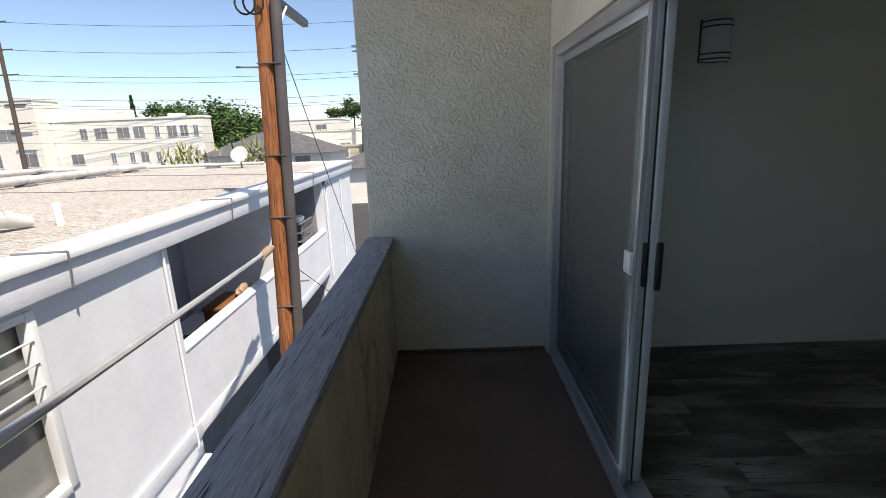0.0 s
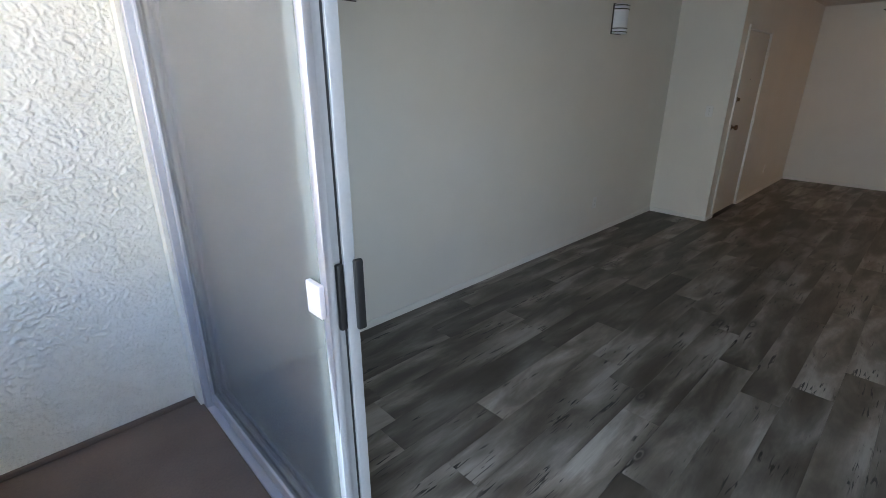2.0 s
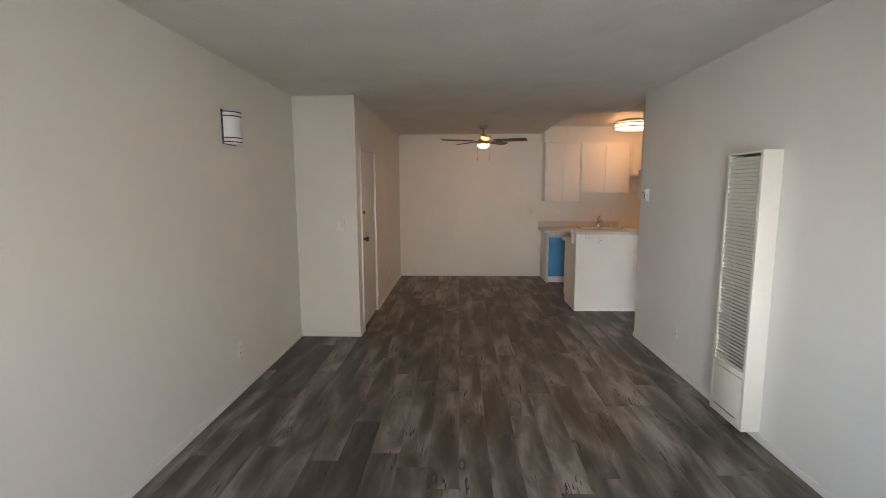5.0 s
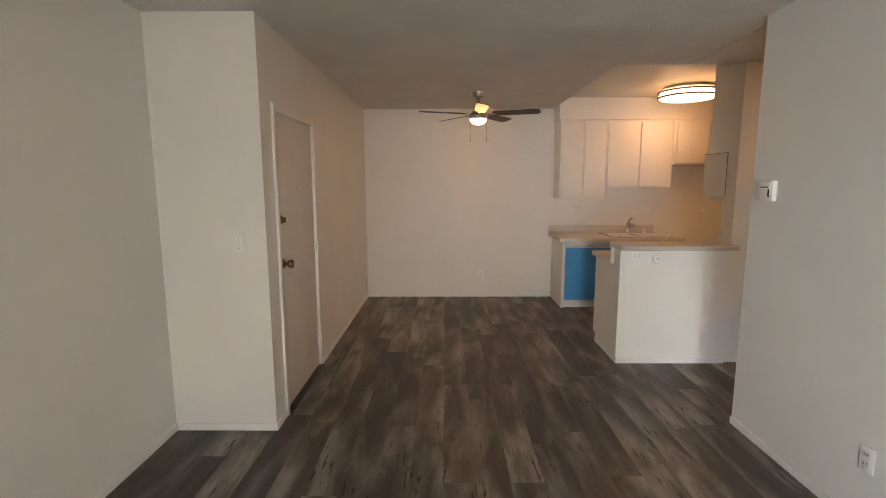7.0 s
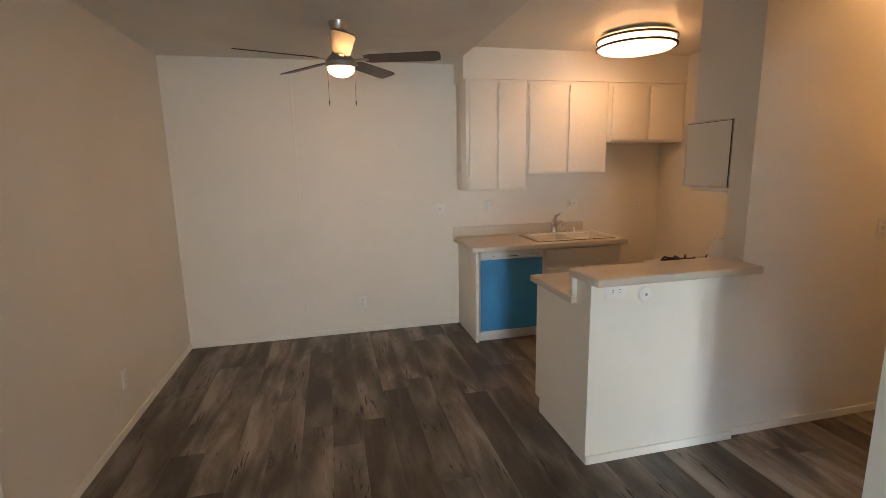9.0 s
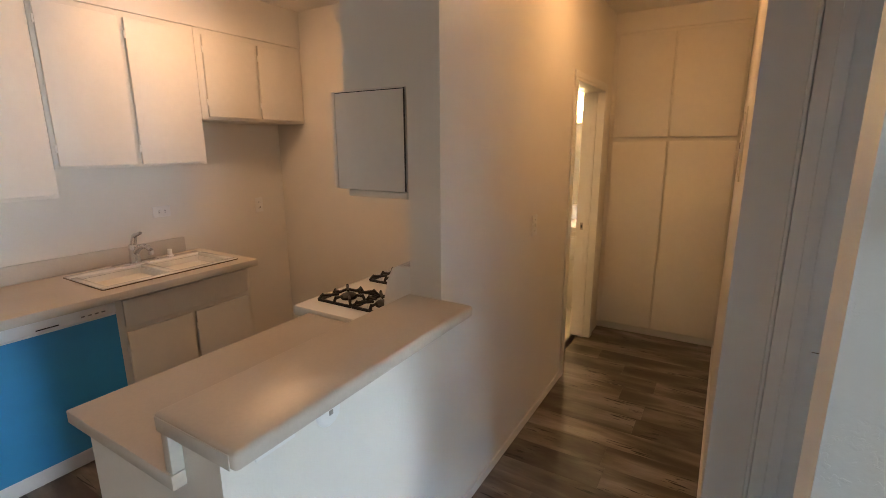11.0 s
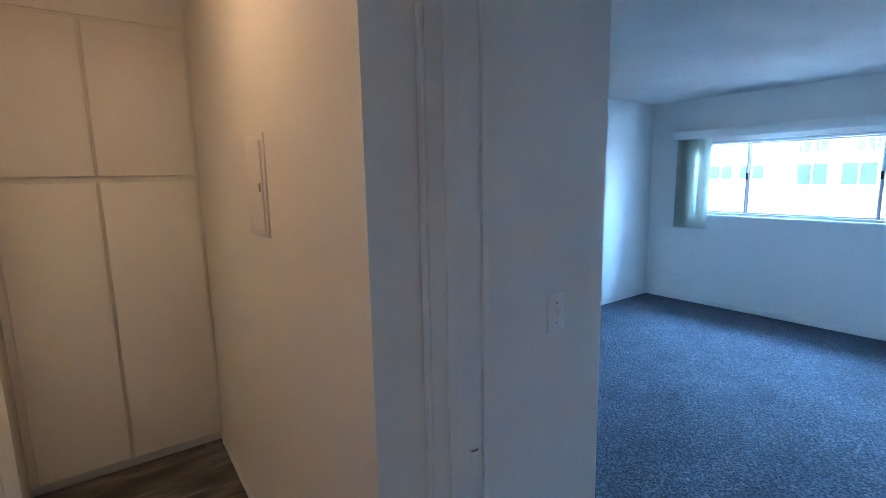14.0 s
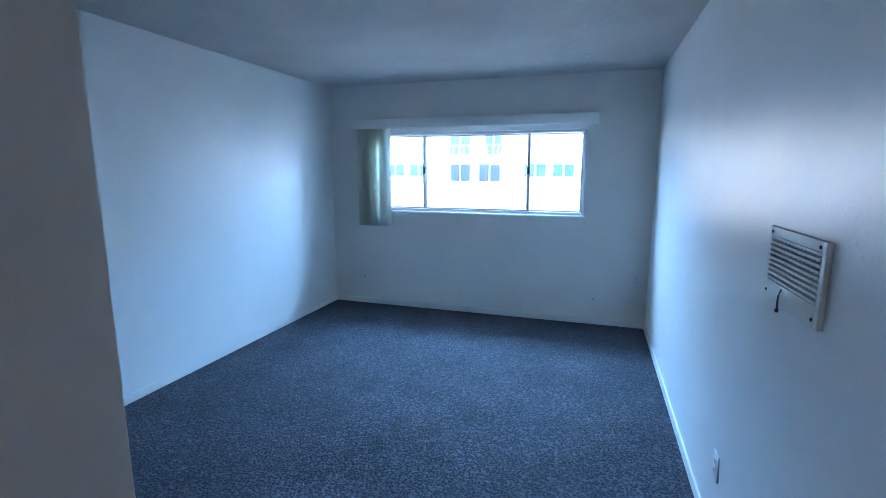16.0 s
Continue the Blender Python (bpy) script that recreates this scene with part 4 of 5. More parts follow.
for y in (-1.36, -1.50, -1.74, -1.88):
    bm = bmesh.new()
    lathe(bm, [(0.022, 0.0), (0.020, 0.018), (0.006, 0.022)], (7.640, y, 0.79), "X")
    part("knob", bm, dark_mat, rg)
bm = bmesh.new()
prof = [(7.062, 0.926), (7.212, 0.926), (7.205, 1.00), (7.186, 1.08), (7.158, 1.137), (7.13, 1.150), (7.062, 1.150)]
ends = [[bm.verts.new((x, y, z)) for x, z in prof] for y in (-1.995, -1.35)]
bm.faces.new(ends[0])
bm.faces.new(ends[1][::-1])
for i in range(len(prof)):
    j = (i + 1) % len(prof)
    bm.faces.new((ends[0][i], ends[0][j], ends[1][j], ends[1][i]))
bg = part("backguard", rounded(bm, 0.008), enamel_mat, rg)
part("trim", B((7.038, 7.061, -1.99, -1.352, 0.926, 1.115)), dark_mat, bg)
part("top_trim", B((7.066, 7.10, -1.98, -1.36, 1.1505, 1.1555), bevel=0.002), chrome_mat, bg)
for bx in (7.27, 7.48):
    for by in (-1.43, -1.80):
        bm = bmesh.new()
        lathe(bm, [(0.075, 0.0), (0.072, 0.004), (0.05, 0.002), (0.02, 0.001)], (bx, by, 0.9255))
        bowl = part("drip_pan", bm, enamel_mat, rg)
        bm = bmesh.new()
        lathe(bm, [(0.038, 0.0), (0.040, 0.012), (0.030, 0.020), (0.008, 0.022)], (bx, by, 0.929))
        part("burner", bm, iron_mat, bowl)
        bm = bmesh.new()
        s = 0.100
        for x0, x1, y0, y1 in ((-s, s, -s, -s + 0.008), (-s, s, s - 0.008, s), (-s, -s + 0.008, -s, s), (s - 0.008, s, -s, s)):
            box(bm, bx + x0, bx + x1, by + y0, by + y1, 0.926, 0.938)
        for i in range(8):
            a = i * math.pi / 4 + 0.0001
            r1 = s * (1.0 if i % 2 == 0 else 1.38)
            c, q = math.cos(a), math.sin(a)
            rod(bm, (bx + r1 * c, by + r1 * q, 0.932), (bx + r1 * 0.84 * c, by + r1 * 0.84 * q, 0.960), 0.008, 0.006, 6)
            rod(bm, (bx + r1 * 0.88 * c, by + r1 * 0.88 * q, 0.952), (bx + 0.045 * c, by + 0.045 * q, 0.950), 0.008, 0.006, 6)
        part("grate", bm, iron_mat, rg, "black cast-iron grate")

hood = thing("hood_cabinet", (7.18, -1.63, 1.44), "cream painted cabinet with vent hood over the range", "cabinet")
part("body", B((7.042, 7.388, -2.0, -1.308, 1.46, 1.845), bevel=0.002), cabinet_mat, hood)
for y0, y1 in ((-1.652, -1.308), (-2.0, -1.66)):
    part("door", B((7.391, 7.410, y0, y1, 1.462, 1.845), bevel=0.003), cabinet_mat, hood)
# dark strips laid on the face imitate the shadow gap beside the cabinet
part("side_gap", B((7.042, 7.049, -1.3075, -1.3065, 1.462, 1.842), (7.049, 7.385, -1.3075, -1.3065, 1.838, 1.841)), slot_mat, hood, "dark strip painted for the shaded gap at the cabinet edge")
part("vent_hood", B((7.042, 7.34, -1.99, -1.312, 1.432, 1.459), bevel=0.006), grille_mat, hood)
structure("trim_hood_soffit", B((7.031, 7.34, -2.0, -1.312, 1.847, CEIL_K)), wall_mat, "painted soffit above the range cabinet")

LX, LY, R = 8.32, -1.56, 0.305
kl = thing("ceiling_light", (LX, LY, CEIL_K), "round lit flush ceiling light with two dark bands", "ceiling lamp")
bm = bmesh.new()
lathe(bm, [(0.17, 0.0), (0.17, -0.030), (R - 0.02, -0.034), (R - 0.02, -0.046)], (LX, LY, CEIL_K), seg=48)
part("base", bm, trim_mat, kl)
bm = bmesh.new()
lathe(bm, [(R - 0.012, -0.047), (R - 0.012, -0.122), (R - 0.03, -0.134), (0.02, -0.142)], (LX, LY, CEIL_K), seg=48)
part("diffuser", bm, kitchen_glow, kl, "glowing white acrylic drum diffuser")
for z in (-0.060, -0.116):
    bm = bmesh.new()
    seg = 48
    rows = []
    for r, dz in ((R - 0.010, -0.008), (R + 0.006, -0.008), (R + 0.006, 0.008), (R - 0.010, 0.008)):
        rows.append([bm.verts.new((LX + r * math.cos(2 * math.pi * i / seg), LY + r * math.sin(2 * math.pi * i / seg), CEIL_K + z + dz)) for i in range(seg)])
    for p, q in zip(rows, rows[1:] + rows[:1]):
        for i in range(seg):
            bm.faces.new((p[i], p[(i + 1) % seg], q[(i + 1) % seg], q[i]))
    part("band", bm, bronze_mat, kl, "dark bronze band")

# ---- hall ----
hl = thing("hall_ceiling_light", (6.40, -2.55, CEIL_K), "lit round flush ceiling light in the hall", "ceiling lamp")
bm = bmesh.new()
lathe(bm, [(0.13, 0.0), (0.13, -0.018)], (6.40, -2.55, CEIL_K))
part("base", bm, trim_mat, hl)
bm = bmesh.new()
lathe(bm, [(0.118, -0.0185), (0.115, -0.045), (0.085, -0.075), (0.02, -0.088)], (6.40, -2.55, CEIL_K))
part("diffuser", bm, hall_glow, hl, "glowing frosted glass dome")

cup = thing("hall_cupboard", (6.405, H_END - 0.2, 0.0), "tall cream painted built-in cupboard with four doors", "cupboard")
part("face_frame", B((HW_X + 0.002, 5.985, H_END - 0.02, H_END, 0.07, 2.488), (6.84, HE_X - 0.002, H_END - 0.02, H_END, 0.07, 2.488), (5.985, 6.84, H_END - 0.02, H_END, 2.44, 2.488), (5.985, 6.84, H_END - 0.02, H_END, 1.64, 1.70), (5.985, 6.84, H_END - 0.02, H_END, 0.07, 0.11), (6.40, 6.46, H_END - 0.02, H_END, 0.11, 1.64), (6.40, 6.46, H_END - 0.02, H_END, 1.70, 2.44)), cabinet_mat, cup)
part("toe_kick", B((HW_X + 0.002, HE_X - 0.002, H_END - 0.07, H_END - 0.05, 0.0, 0.07)), trim_mat, cup)
part("floor_board", B((HW_X + 0.002, HE_X - 0.002, H_END - 0.45, H_END - 0.021, 0.07, 0.09)), cabinet_mat, cup)
for x0, x1 in ((5.972, 6.422), (6.440, 6.846)):
    for z0, z1 in ((0.088, 1.652), (1.688, 2.462)):
        d = part("door", B((x0, x1, H_END + 0.005, H_END + 0.024, z0, z1), bevel=0.003), cabinet_mat, cup)
        # dark slab again, put in for the shade behind the door
        part("bumper", B((x0 + 0.02, x1 - 0.02, H_END + 0.0002, H_END + 0.0049, z0 + 0.02, z1 - 0.02)), slot_mat, d)
        hx = x0 - 0.006 if x0 < 6.2 else x1 + 0.001
        for hz in (z0 + 0.12, z1 - 0.12):
            part("hinge", B((hx, hx + 0.005, H_END + 0.001, H_END + 0.012, hz - 0.022, hz + 0.022)), trim_mat, d)

ep = thing("breaker_panel", (HW_X, -2.7, 1.63), "flush painted breaker panel door on the hall wall", "breaker panel")
pf = part("frame", B((HW_X, HW_X + 0.008, -2.83, -2.585, 1.45, 1.81), bevel=0.002), wall_mat, ep)
part("door", B((HW_X + 0.009, HW_X + 0.015, -2.805, -2.605, 1.475, 1.785), bevel=0.002), wall_mat, pf)
part("latch", B((HW_X + 0.015, HW_X + 0.020, -2.63, -2.615, 1.61, 1.64), bevel=0.002), nickel_mat, pf)

bd = tagged(new("door_frame_bathroom", mesh_of(rounded(B((6.873, 7.042, -3.742, -3.722, 0.0, 2.03), (6.873, 7.042, -2.972, -2.952, 0.0, 2.03), (6.873, 7.042, -3.742, -2.952, 2.03, 2.05),
    (6.93, 6.97, -3.722, -3.710, 0.0, 2.03), (6.873, 6.8875, -3.80, -3.742, 0.0, 2.09), (6.873, 6.8875, -3.742, -2.905, 2.05, 2.09), (6.873, 6.8875, -2.951, -2.905, 0.0, 2.05)), 0.004), "door_frame_bathroom", trim_mat, True)), "white painted bathroom door frame", "door frame", "", "structure")
bm = bmesh.new()
box(bm, 6.985, 7.009, -3.7218, -3.7195, 0.94, 1.00)
part("strike_plate", bm, nickel_mat, bd)
part("strike_hole", B((6.991, 7.003, -3.7194, -3.7186, 0.955, 0.983)), slot_mat, bd)

vanity = thing("bathroom_vanity", (7.45, -4.65, 0.0), "cream bathroom vanity with white basin top", "vanity")
part("body", B((7.02, 7.9, -4.895, -4.42, 0.0, 0.79), bevel=0.003), cabinet_mat, vanity)
for z0, z1 in ((0.12, 0.52), (0.55, 0.74)):
    part("drawer_front", B((7.05, 7.40, -4.419, -4.40, z0, z1), bevel=0.003), cabinet_mat, vanity)
part("basin_top", B((7.0, 7.93, -4.895, -4.38, 0.791, 0.84), bevel=0.008), enamel_mat, vanity)
mirror = thing("bathroom_mirror", (7.45, -4.89, 1.45), "frameless bathroom mirror above the vanity", "mirror")
part("glass", B((7.02, 7.9, -4.897, -4.89, 1.0, 1.85)), chrome_mat, mirror)
bl = thing("vanity_light", (7.40, -4.86, 2.03), "lit glass vanity light above the mirror", "wall lamp")
part("back_plate", B((7.10, 7.75, -4.897, -4.875, 1.97, 2.07), bevel=0.003), chrome_mat, bl)
for x in (7.22, 7.42, 7.62):
    part("shade", B((x - 0.06, x + 0.06, -4.87, -4.76, 1.93, 2.12), bevel=0.012), bath_glow, bl, "lit frosted glass shade")

# ---- bedroom doorway ----
bf = tagged(new("door_frame_bedroom", mesh_of(rounded(B((5.64, 5.80, -1.8395, -1.822, 0.0, 2.12), (5.66, 5.80, -0.903, -0.8805, 0.0, 2.12), (5.64, 5.81, -1.8395, -0.8805, 2.122, 2.145),
    (5.715, 5.755, -1.8215, -1.810, 0.0, 2.12), (5.618, 5.638, -1.838, -1.815, 0.0, 2.175), (5.618, 5.638, -1.815, -0.90, 2.12, 2.175), (5.803, 5.815, -1.838, -1.818, 0.0, 2.145)), 0.004), "door_frame_bedroom", trim_mat, True)), "white painted bedroom door frame without a door", "door frame", "", "structure")
part("strike_plate", B((5.658, 5.684, -1.8219, -1.8200, 0.885, 0.952)), plate_mat, bf)
bm = bmesh.new()
rod(bm, (5.671, -1.8199, 0.920), (5.671, -1.8190, 0.918), 0.012, seg=16)
part("strike_hole", bm, brass_mat, bf)

# ---- bedroom window ----
win = tagged(new("window_1", mesh_of(rounded(B((0.335, 0.395, WI0, WI0 + 0.028, WIB, WIT), (0.335, 0.395, WI1 - 0.028, WI1, WIB, WIT), (0.335, 0.395, WI0 + 0.028, WI1 - 0.028, WIT - 0.028, WIT), (0.335, 0.395, WI0 + 0.028, WI1 - 0.028, WIB, WIB + 0.028)), 0.003), "window_1", alu_mat, True)), "aluminium three-part sliding window", "window", "", "structure")
part("window_sill", B((0.335, W_X + 0.012, WI0 - 0.01, WI1 + 0.01, WIB - 0.022, WIB - 0.001), bevel=0.003), trim_mat, win)
for y0, y1, x in ((WI0 + 0.028, -3.25, 0.35), (-3.29, -2.09, 0.372), (-2.13, WI1 - 0.028, 0.35)):
    sash = part("sash", B((x - 0.009, x + 0.009, y0, y0 + 0.022, WIB + 0.03, WIT - 0.03), (x - 0.009, x + 0.009, y1 - 0.022, y1, WIB + 0.03, WIT - 0.03), (x - 0.009, x + 0.009, y0 + 0.022, y1 - 0.022, WIB + 0.03, WIB + 0.048), (x - 0.009, x + 0.009, y0 + 0.022, y1 - 0.022, WIT - 0.048, WIT - 0.03), bevel=0.002), alu_mat, win)
    pane = part("pane", B((x - 0.0015, x + 0.0015, y0 + 0.022, y1 - 0.022, WIB + 0.048, WIT - 0.048)), glass_mat, sash, smooth=False)
    pane.visible_shadow = False
for y in (-3.27, -2.11):
    part("latch", B((0.382, 0.398, y - 0.012, y + 0.012, 1.55, 1.63), bevel=0.003), dark_mat, win)

val = thing("blind_valance", (0.49, -2.75, 2.10), "white valance of the vertical blinds above the window", "valance")
part("board", B((0.52, 0.532, -4.09, -1.43, 2.045, 2.145), (W_X + 0.001, 0.519, -4.09, -4.08, 2.045, 2.145), (W_X + 0.001, 0.519, -1.44, -1.43, 2.045, 2.145), bevel=0.002), trim_mat, val)
part("head_rail", B((0.46, 0.50, -4.07, -1.45, 2.075, 2.11), bevel=0.003), white_mat, val)
blinds = thing("vertical_blinds", (0.49, -3.86, 0.95), "cream vinyl vertical blinds drawn to one side", "blinds")
bm = bmesh.new()
prof = [(-0.044 + 0.088 * i / 6, 0.006 * math.sin(math.pi * i / 6)) for i in range(7)]
lo = [bm.verts.new((x, y, 0.955)) for x, y in prof]
hi = [bm.verts.new((x, y, 2.072)) for x, y in prof]
for i in range(6):
    bm.faces.new((lo[i], lo[i + 1], hi[i + 1], hi[i]))
bmesh.ops.solidify(bm, geom=bm.faces[:], thickness=0.0012)
vane = mesh_of(bm, "vane", vinyl_mat, True)
rnd = random.Random(4)
for i in range(13):
    louvre(blinds, vane, pose(0.482, -4.005 + 0.0268 * i, 0, 0, 0, -38 + rnd.uniform(-9, 9)), "vane")

gr = thing("wall_register", (3.91, BN_Y, 1.195), "ivory metal wall register with louvres and chain", "air register")
GX0, GX1, GZ0, GZ1 = 3.651, 4.042, 1.195, 1.42
part("frame", B((GX0, GX0 + 0.022, BN_Y - 0.016, BN_Y, GZ0, GZ1), (GX1 - 0.022, GX1, BN_Y - 0.016, BN_Y, GZ0, GZ1), (GX0 + 0.022, GX1 - 0.022, BN_Y - 0.016, BN_Y, GZ1 - 0.032, GZ1), (GX0 + 0.022, GX1 - 0.022, BN_Y - 0.016, BN_Y, GZ0, GZ0 + 0.058), bevel=0.004), grille_mat, gr)
part("back", B((GX0 + 0.022, GX1 - 0.022, BN_Y - 0.002, BN_Y, GZ0 + 0.058, GZ1 - 0.032)), filter_mat, gr)
fin = mesh_of(B((-0.172, 0.172, -0.005, 0.005, -0.0040, 0.0040)), "slat", grille_mat)
for i in range(9):
    louvre(gr, fin, pose((GX0 + GX1) / 2, BN_Y - 0.0125, 1.262 + i * 0.0158, 14), "slat")
vfin = mesh_of(B((-0.001, 0.001, -0.003, 0.003, -0.068, 0.068)), "vertical_vane", grille_mat)
for i in range(12):
    louvre(gr, vfin, pose(GX0 + 0.038 + i * 0.0285, BN_Y - 0.006, 1.327, 0, 0, 20), "vertical_vane")
for x in (GX0 + 0.03, GX1 - 0.03):
    for z in (GZ0 + 0.022, GZ1 - 0.016):
        bm = bmesh.new()
        rod(bm, (x, BN_Y - 0.0165, z), (x, BN_Y - 0.0185, z), 0.005, seg=10)
        part("screw", bm, slot_mat, gr)
bm = bmesh.new()
rod(bm, (3.80, BN_Y - 0.016, 1.245), (3.805, BN_Y - 0.024, 1.225), 0.002, seg=6)
rod(bm, (3.805, BN_Y - 0.024, 1.225), (3.802, BN_Y - 0.023, 1.185), 0.003, seg=6)
lathe(bm, [(0.003, 0.0), (0.006, -0.004), (0.005, -0.010), (0.002, -0.012)], (3.802, BN_Y - 0.023, 1.185), seg=8)
part("chain", bm, slot_mat, gr)

# ---- outdoors ----
GR = -4.6
structure("ground", B((-1500, 1500, -1500, 1500, GR - 0.3, GR)), asphalt_mat, "grey asphalt ground between the buildings")

NX = -3.3
nb = thing("neighbour_building", (-9.0, 4.0, GR), "pale blue-grey stucco apartment house with gravel roof", "building")
Y0, Y1, O0, O1 = -14.0, 14.4, 4.57, 11.0
RX = -22.0
for piece in ((NX - 0.2, NX, Y0, 1.66, -4.6, 0.51), (NX - 0.2, NX, 2.83, O0, -4.6, 0.51), (NX - 0.2, NX, 1.66, 2.83, 0.44, 0.51), (NX - 0.2, NX, 1.66, 2.83, -4.6, -0.98),
              (NX - 0.2, NX, O1, Y1, -4.6, 0.51)):
    part("wall", B(piece), facade_mat, nb)
part("balcony_wall", B((NX - 0.14, NX, O0, O1, -1.62, -0.735)), facade_mat, nb)
part("ledge", B((NX - 0.16, NX + 0.015, O0, O1, -0.735, -0.70), bevel=0.006), facade_mat, nb)
part("slab", B((RX, NX + 0.02, O0, O1, -1.80, -1.62), bevel=0.008), facade_mat, nb)
# recess walls take the stucco that has shade painted in
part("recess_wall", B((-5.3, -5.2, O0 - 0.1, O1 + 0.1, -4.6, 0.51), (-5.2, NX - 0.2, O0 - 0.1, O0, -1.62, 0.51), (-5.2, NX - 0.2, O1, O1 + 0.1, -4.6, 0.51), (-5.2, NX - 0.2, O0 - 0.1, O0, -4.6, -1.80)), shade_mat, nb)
part("partition", B((-5.2, NX - 0.15, 8.05, 8.15, -1.62, 0.51)), facade_mat, nb)
part("fascia", B((RX, NX + 0.09, Y0, Y1, 0.51, 0.74), bevel=0.012), facade_mat, nb)
part("roof_edge", B((NX - 0.28, NX + 0.13, Y0, Y1 + 0.04, 0.742, 0.80), (RX, NX - 0.28, Y1 - 0.3, Y1 + 0.04, 0.742, 0.80), bevel=0.006), white_mat, nb)
part("gravel", B((RX, NX - 0.28, Y0, Y1 - 0.3, 0.741, 0.752)), gravel_mat, nb)
part("back_wall", B((RX, RX + 0.2, Y0, Y1, -4.6, 0.51), (RX, NX - 0.2, Y1 - 0.2, Y1 - 0.001, -4.6, 0.51)), facade_mat, nb)
part("band", B((NX + 0.001, NX + 0.035, Y0, O0, -1.80, -1.62), bevel=0.008), facade_mat, nb)
w = part("window", B((NX - 0.06, NX + 0.03, 1.60, 1.70, -1.0, 0.46), (NX - 0.06, NX + 0.03, 2.79, 2.87, -1.0, 0.46), (NX - 0.06, NX + 0.03, 1.70, 2.79, 0.40, 0.46), (NX - 0.06, NX + 0.04, 1.70, 2.79, -1.02, -0.95), (NX - 0.05, NX + 0.0, 1.70, 2.79, -0.34, -0.28), (NX - 0.05, NX - 0.0, 2.22, 2.26, -0.95, 0.40), bevel=0.006), white_mat, nb, "white framed sash window")
part("pane", B((NX - 0.10, NX - 0.09, 1.66, 2.83, -0.98, 0.44)), far_glass, w)
for z in (-0.10, 0.08, 0.25):
    bm = bmesh.new()
    rod(bm, (NX + 0.035, 1.70, z), (NX + 0.035, 2.80, z), 0.009, seg=8)
    part("bar", bm, white_mat, w)
for y, z0 in ((4.44, -1.9), (11.15, -1.9), (11.28, -1.9), (12.9, -1.9)):
    bm = bmesh.new()
    rod(bm, (NX + 0.03, y, z0), (NX + 0.03, y, 0.50), 0.016, seg=8)
    part("conduit", bm, facade_mat, nb)
for i, yy in enumerate((3.1, 5.9, 8.2, 9.9)):
    bm = bmesh.new()
    rod(bm, (NX - 0.25, yy, 0.81), (NX + 0.14, yy + 0.05, 0.81), 0.008, seg=6)
    rod(bm, (NX + 0.14, yy + 0.05, 0.81), (NX + 0.105, yy + 0.06, 0.50), 0.008, seg=6)
    part("roof_cable", bm, strap_mat, nb)
part("junction_box", B((NX, NX + 0.09, 11.1, 11.3, 0.40, 0.52), bevel=0.01), strap_mat, nb)

aw = thing("awning", (-3.1, 3.9, -2.2), "white slatted metal awning on the stucco wall", "awning")
for i in range(4):
    part("slat", B((-3.29 + i * 0.11, -3.20 + i * 0.11, 2.9, 4.55, -2.08 - i * 0.03, -2.05 - i * 0.03), bevel=0.004), white_mat, aw)

# things on the neighbour's balcony
FL = -1.62
wb = thing("wooden_chest", (-3.75, 6.7, FL), "brown wooden chest on the neighbour's balcony", "chest")
part("body", B((-3.98, -3.50, 6.25, 7.0, FL, -0.90), bevel=0.01), wood_box_mat, wb)
part("lid", B((-4.0, -3.48, 6.23, 7.02, -0.899, -0.85), bevel=0.01), wood_box_mat, wb)
cl = thing("blanket_bundle", (-3.6, 6.85, -0.85), "tan patterned blanket bundled on the chest", "blanket")
bm = bmesh.new()
bmesh.ops.create_icosphere(bm, subdivisions=3, radius=1.0)
for v in bm.verts:
    k = 1 + 0.35 * noise.noise(v.co * 2.2) + 0.12 * noise.noise(v.co * 7)
    v.co = Vector((-3.60 + 0.10 * v.co.x * k, 6.86 + 0.20 * v.co.y * k, -0.77 + 0.09 * v.co.z * k))
part("cloth", bm, cloth_mat, cl)
ch = thing("dark_armchair", (-3.8, 5.5, FL), "dark rounded armchair on the neighbour's balcony", "chair")
bm = bmesh.new()
lathe(bm, [(0.30, 0.0), (0.36, 0.3), (0.38, 0.45), (0.34, 0.54), (0.2, 0.56)], (-3.85, 5.55, FL))
part("seat", bm, dark_mat, ch)
part("backrest", B((-4.3, -4.13, 5.2, 5.9, -1.3, -0.72), bevel=0.05), dark_mat, ch)
cur = thing("balcony_curtain", (-4.4, 5.0, FL), "pale grey curtain hanging inside the neighbour's balcony", "curtain")
bm = bmesh.new()
cols = [[bm.verts.new((-4.5 + 0.05 * math.sin(i * 1.3), 4.68 + i * 0.045, z)) for z in (FL, 0.5)] for i in range(14)]
for p, q in zip(cols, cols[1:]):
    bm.faces.new((p[0], q[0], q[1], p[1]))
bmesh.ops.solidify(bm, geom=bm.faces[:], thickness=0.004)
part("cloth", bm, strap_mat, cur)
cage = thing("wire_cage", (-3.6, 10.2, -0.66), "small wire cage standing on the balcony", "cage")
bm = bmesh.new()
for z in (-1.1, -0.9, -0.7, -0.5, -0.3):
    box(bm, -3.85, -3.50, 9.75, 10.7, z, z + 0.012)
for i in range(12):
    y = 9.76 + i * 0.085
    box(bm, -3.51, -3.50, y, y + 0.012, -1.15, -0.29)
part("bars", bm, strap_mat, cage)
part("base", B((-3.86, -3.49, 9.74, 10.71, FL, -1.151), bevel=0.01), strap_mat, cage)
part("towel", B((-3.75, -3.55, 9.85, 10.25, -0.287, -0.16), bevel=0.05), white_mat, cage, "white folded towel")
hb = thing("metal_headboard", (-4.2, 10.1, FL), "black arched metal headboard leaning by the wall", "headboard")
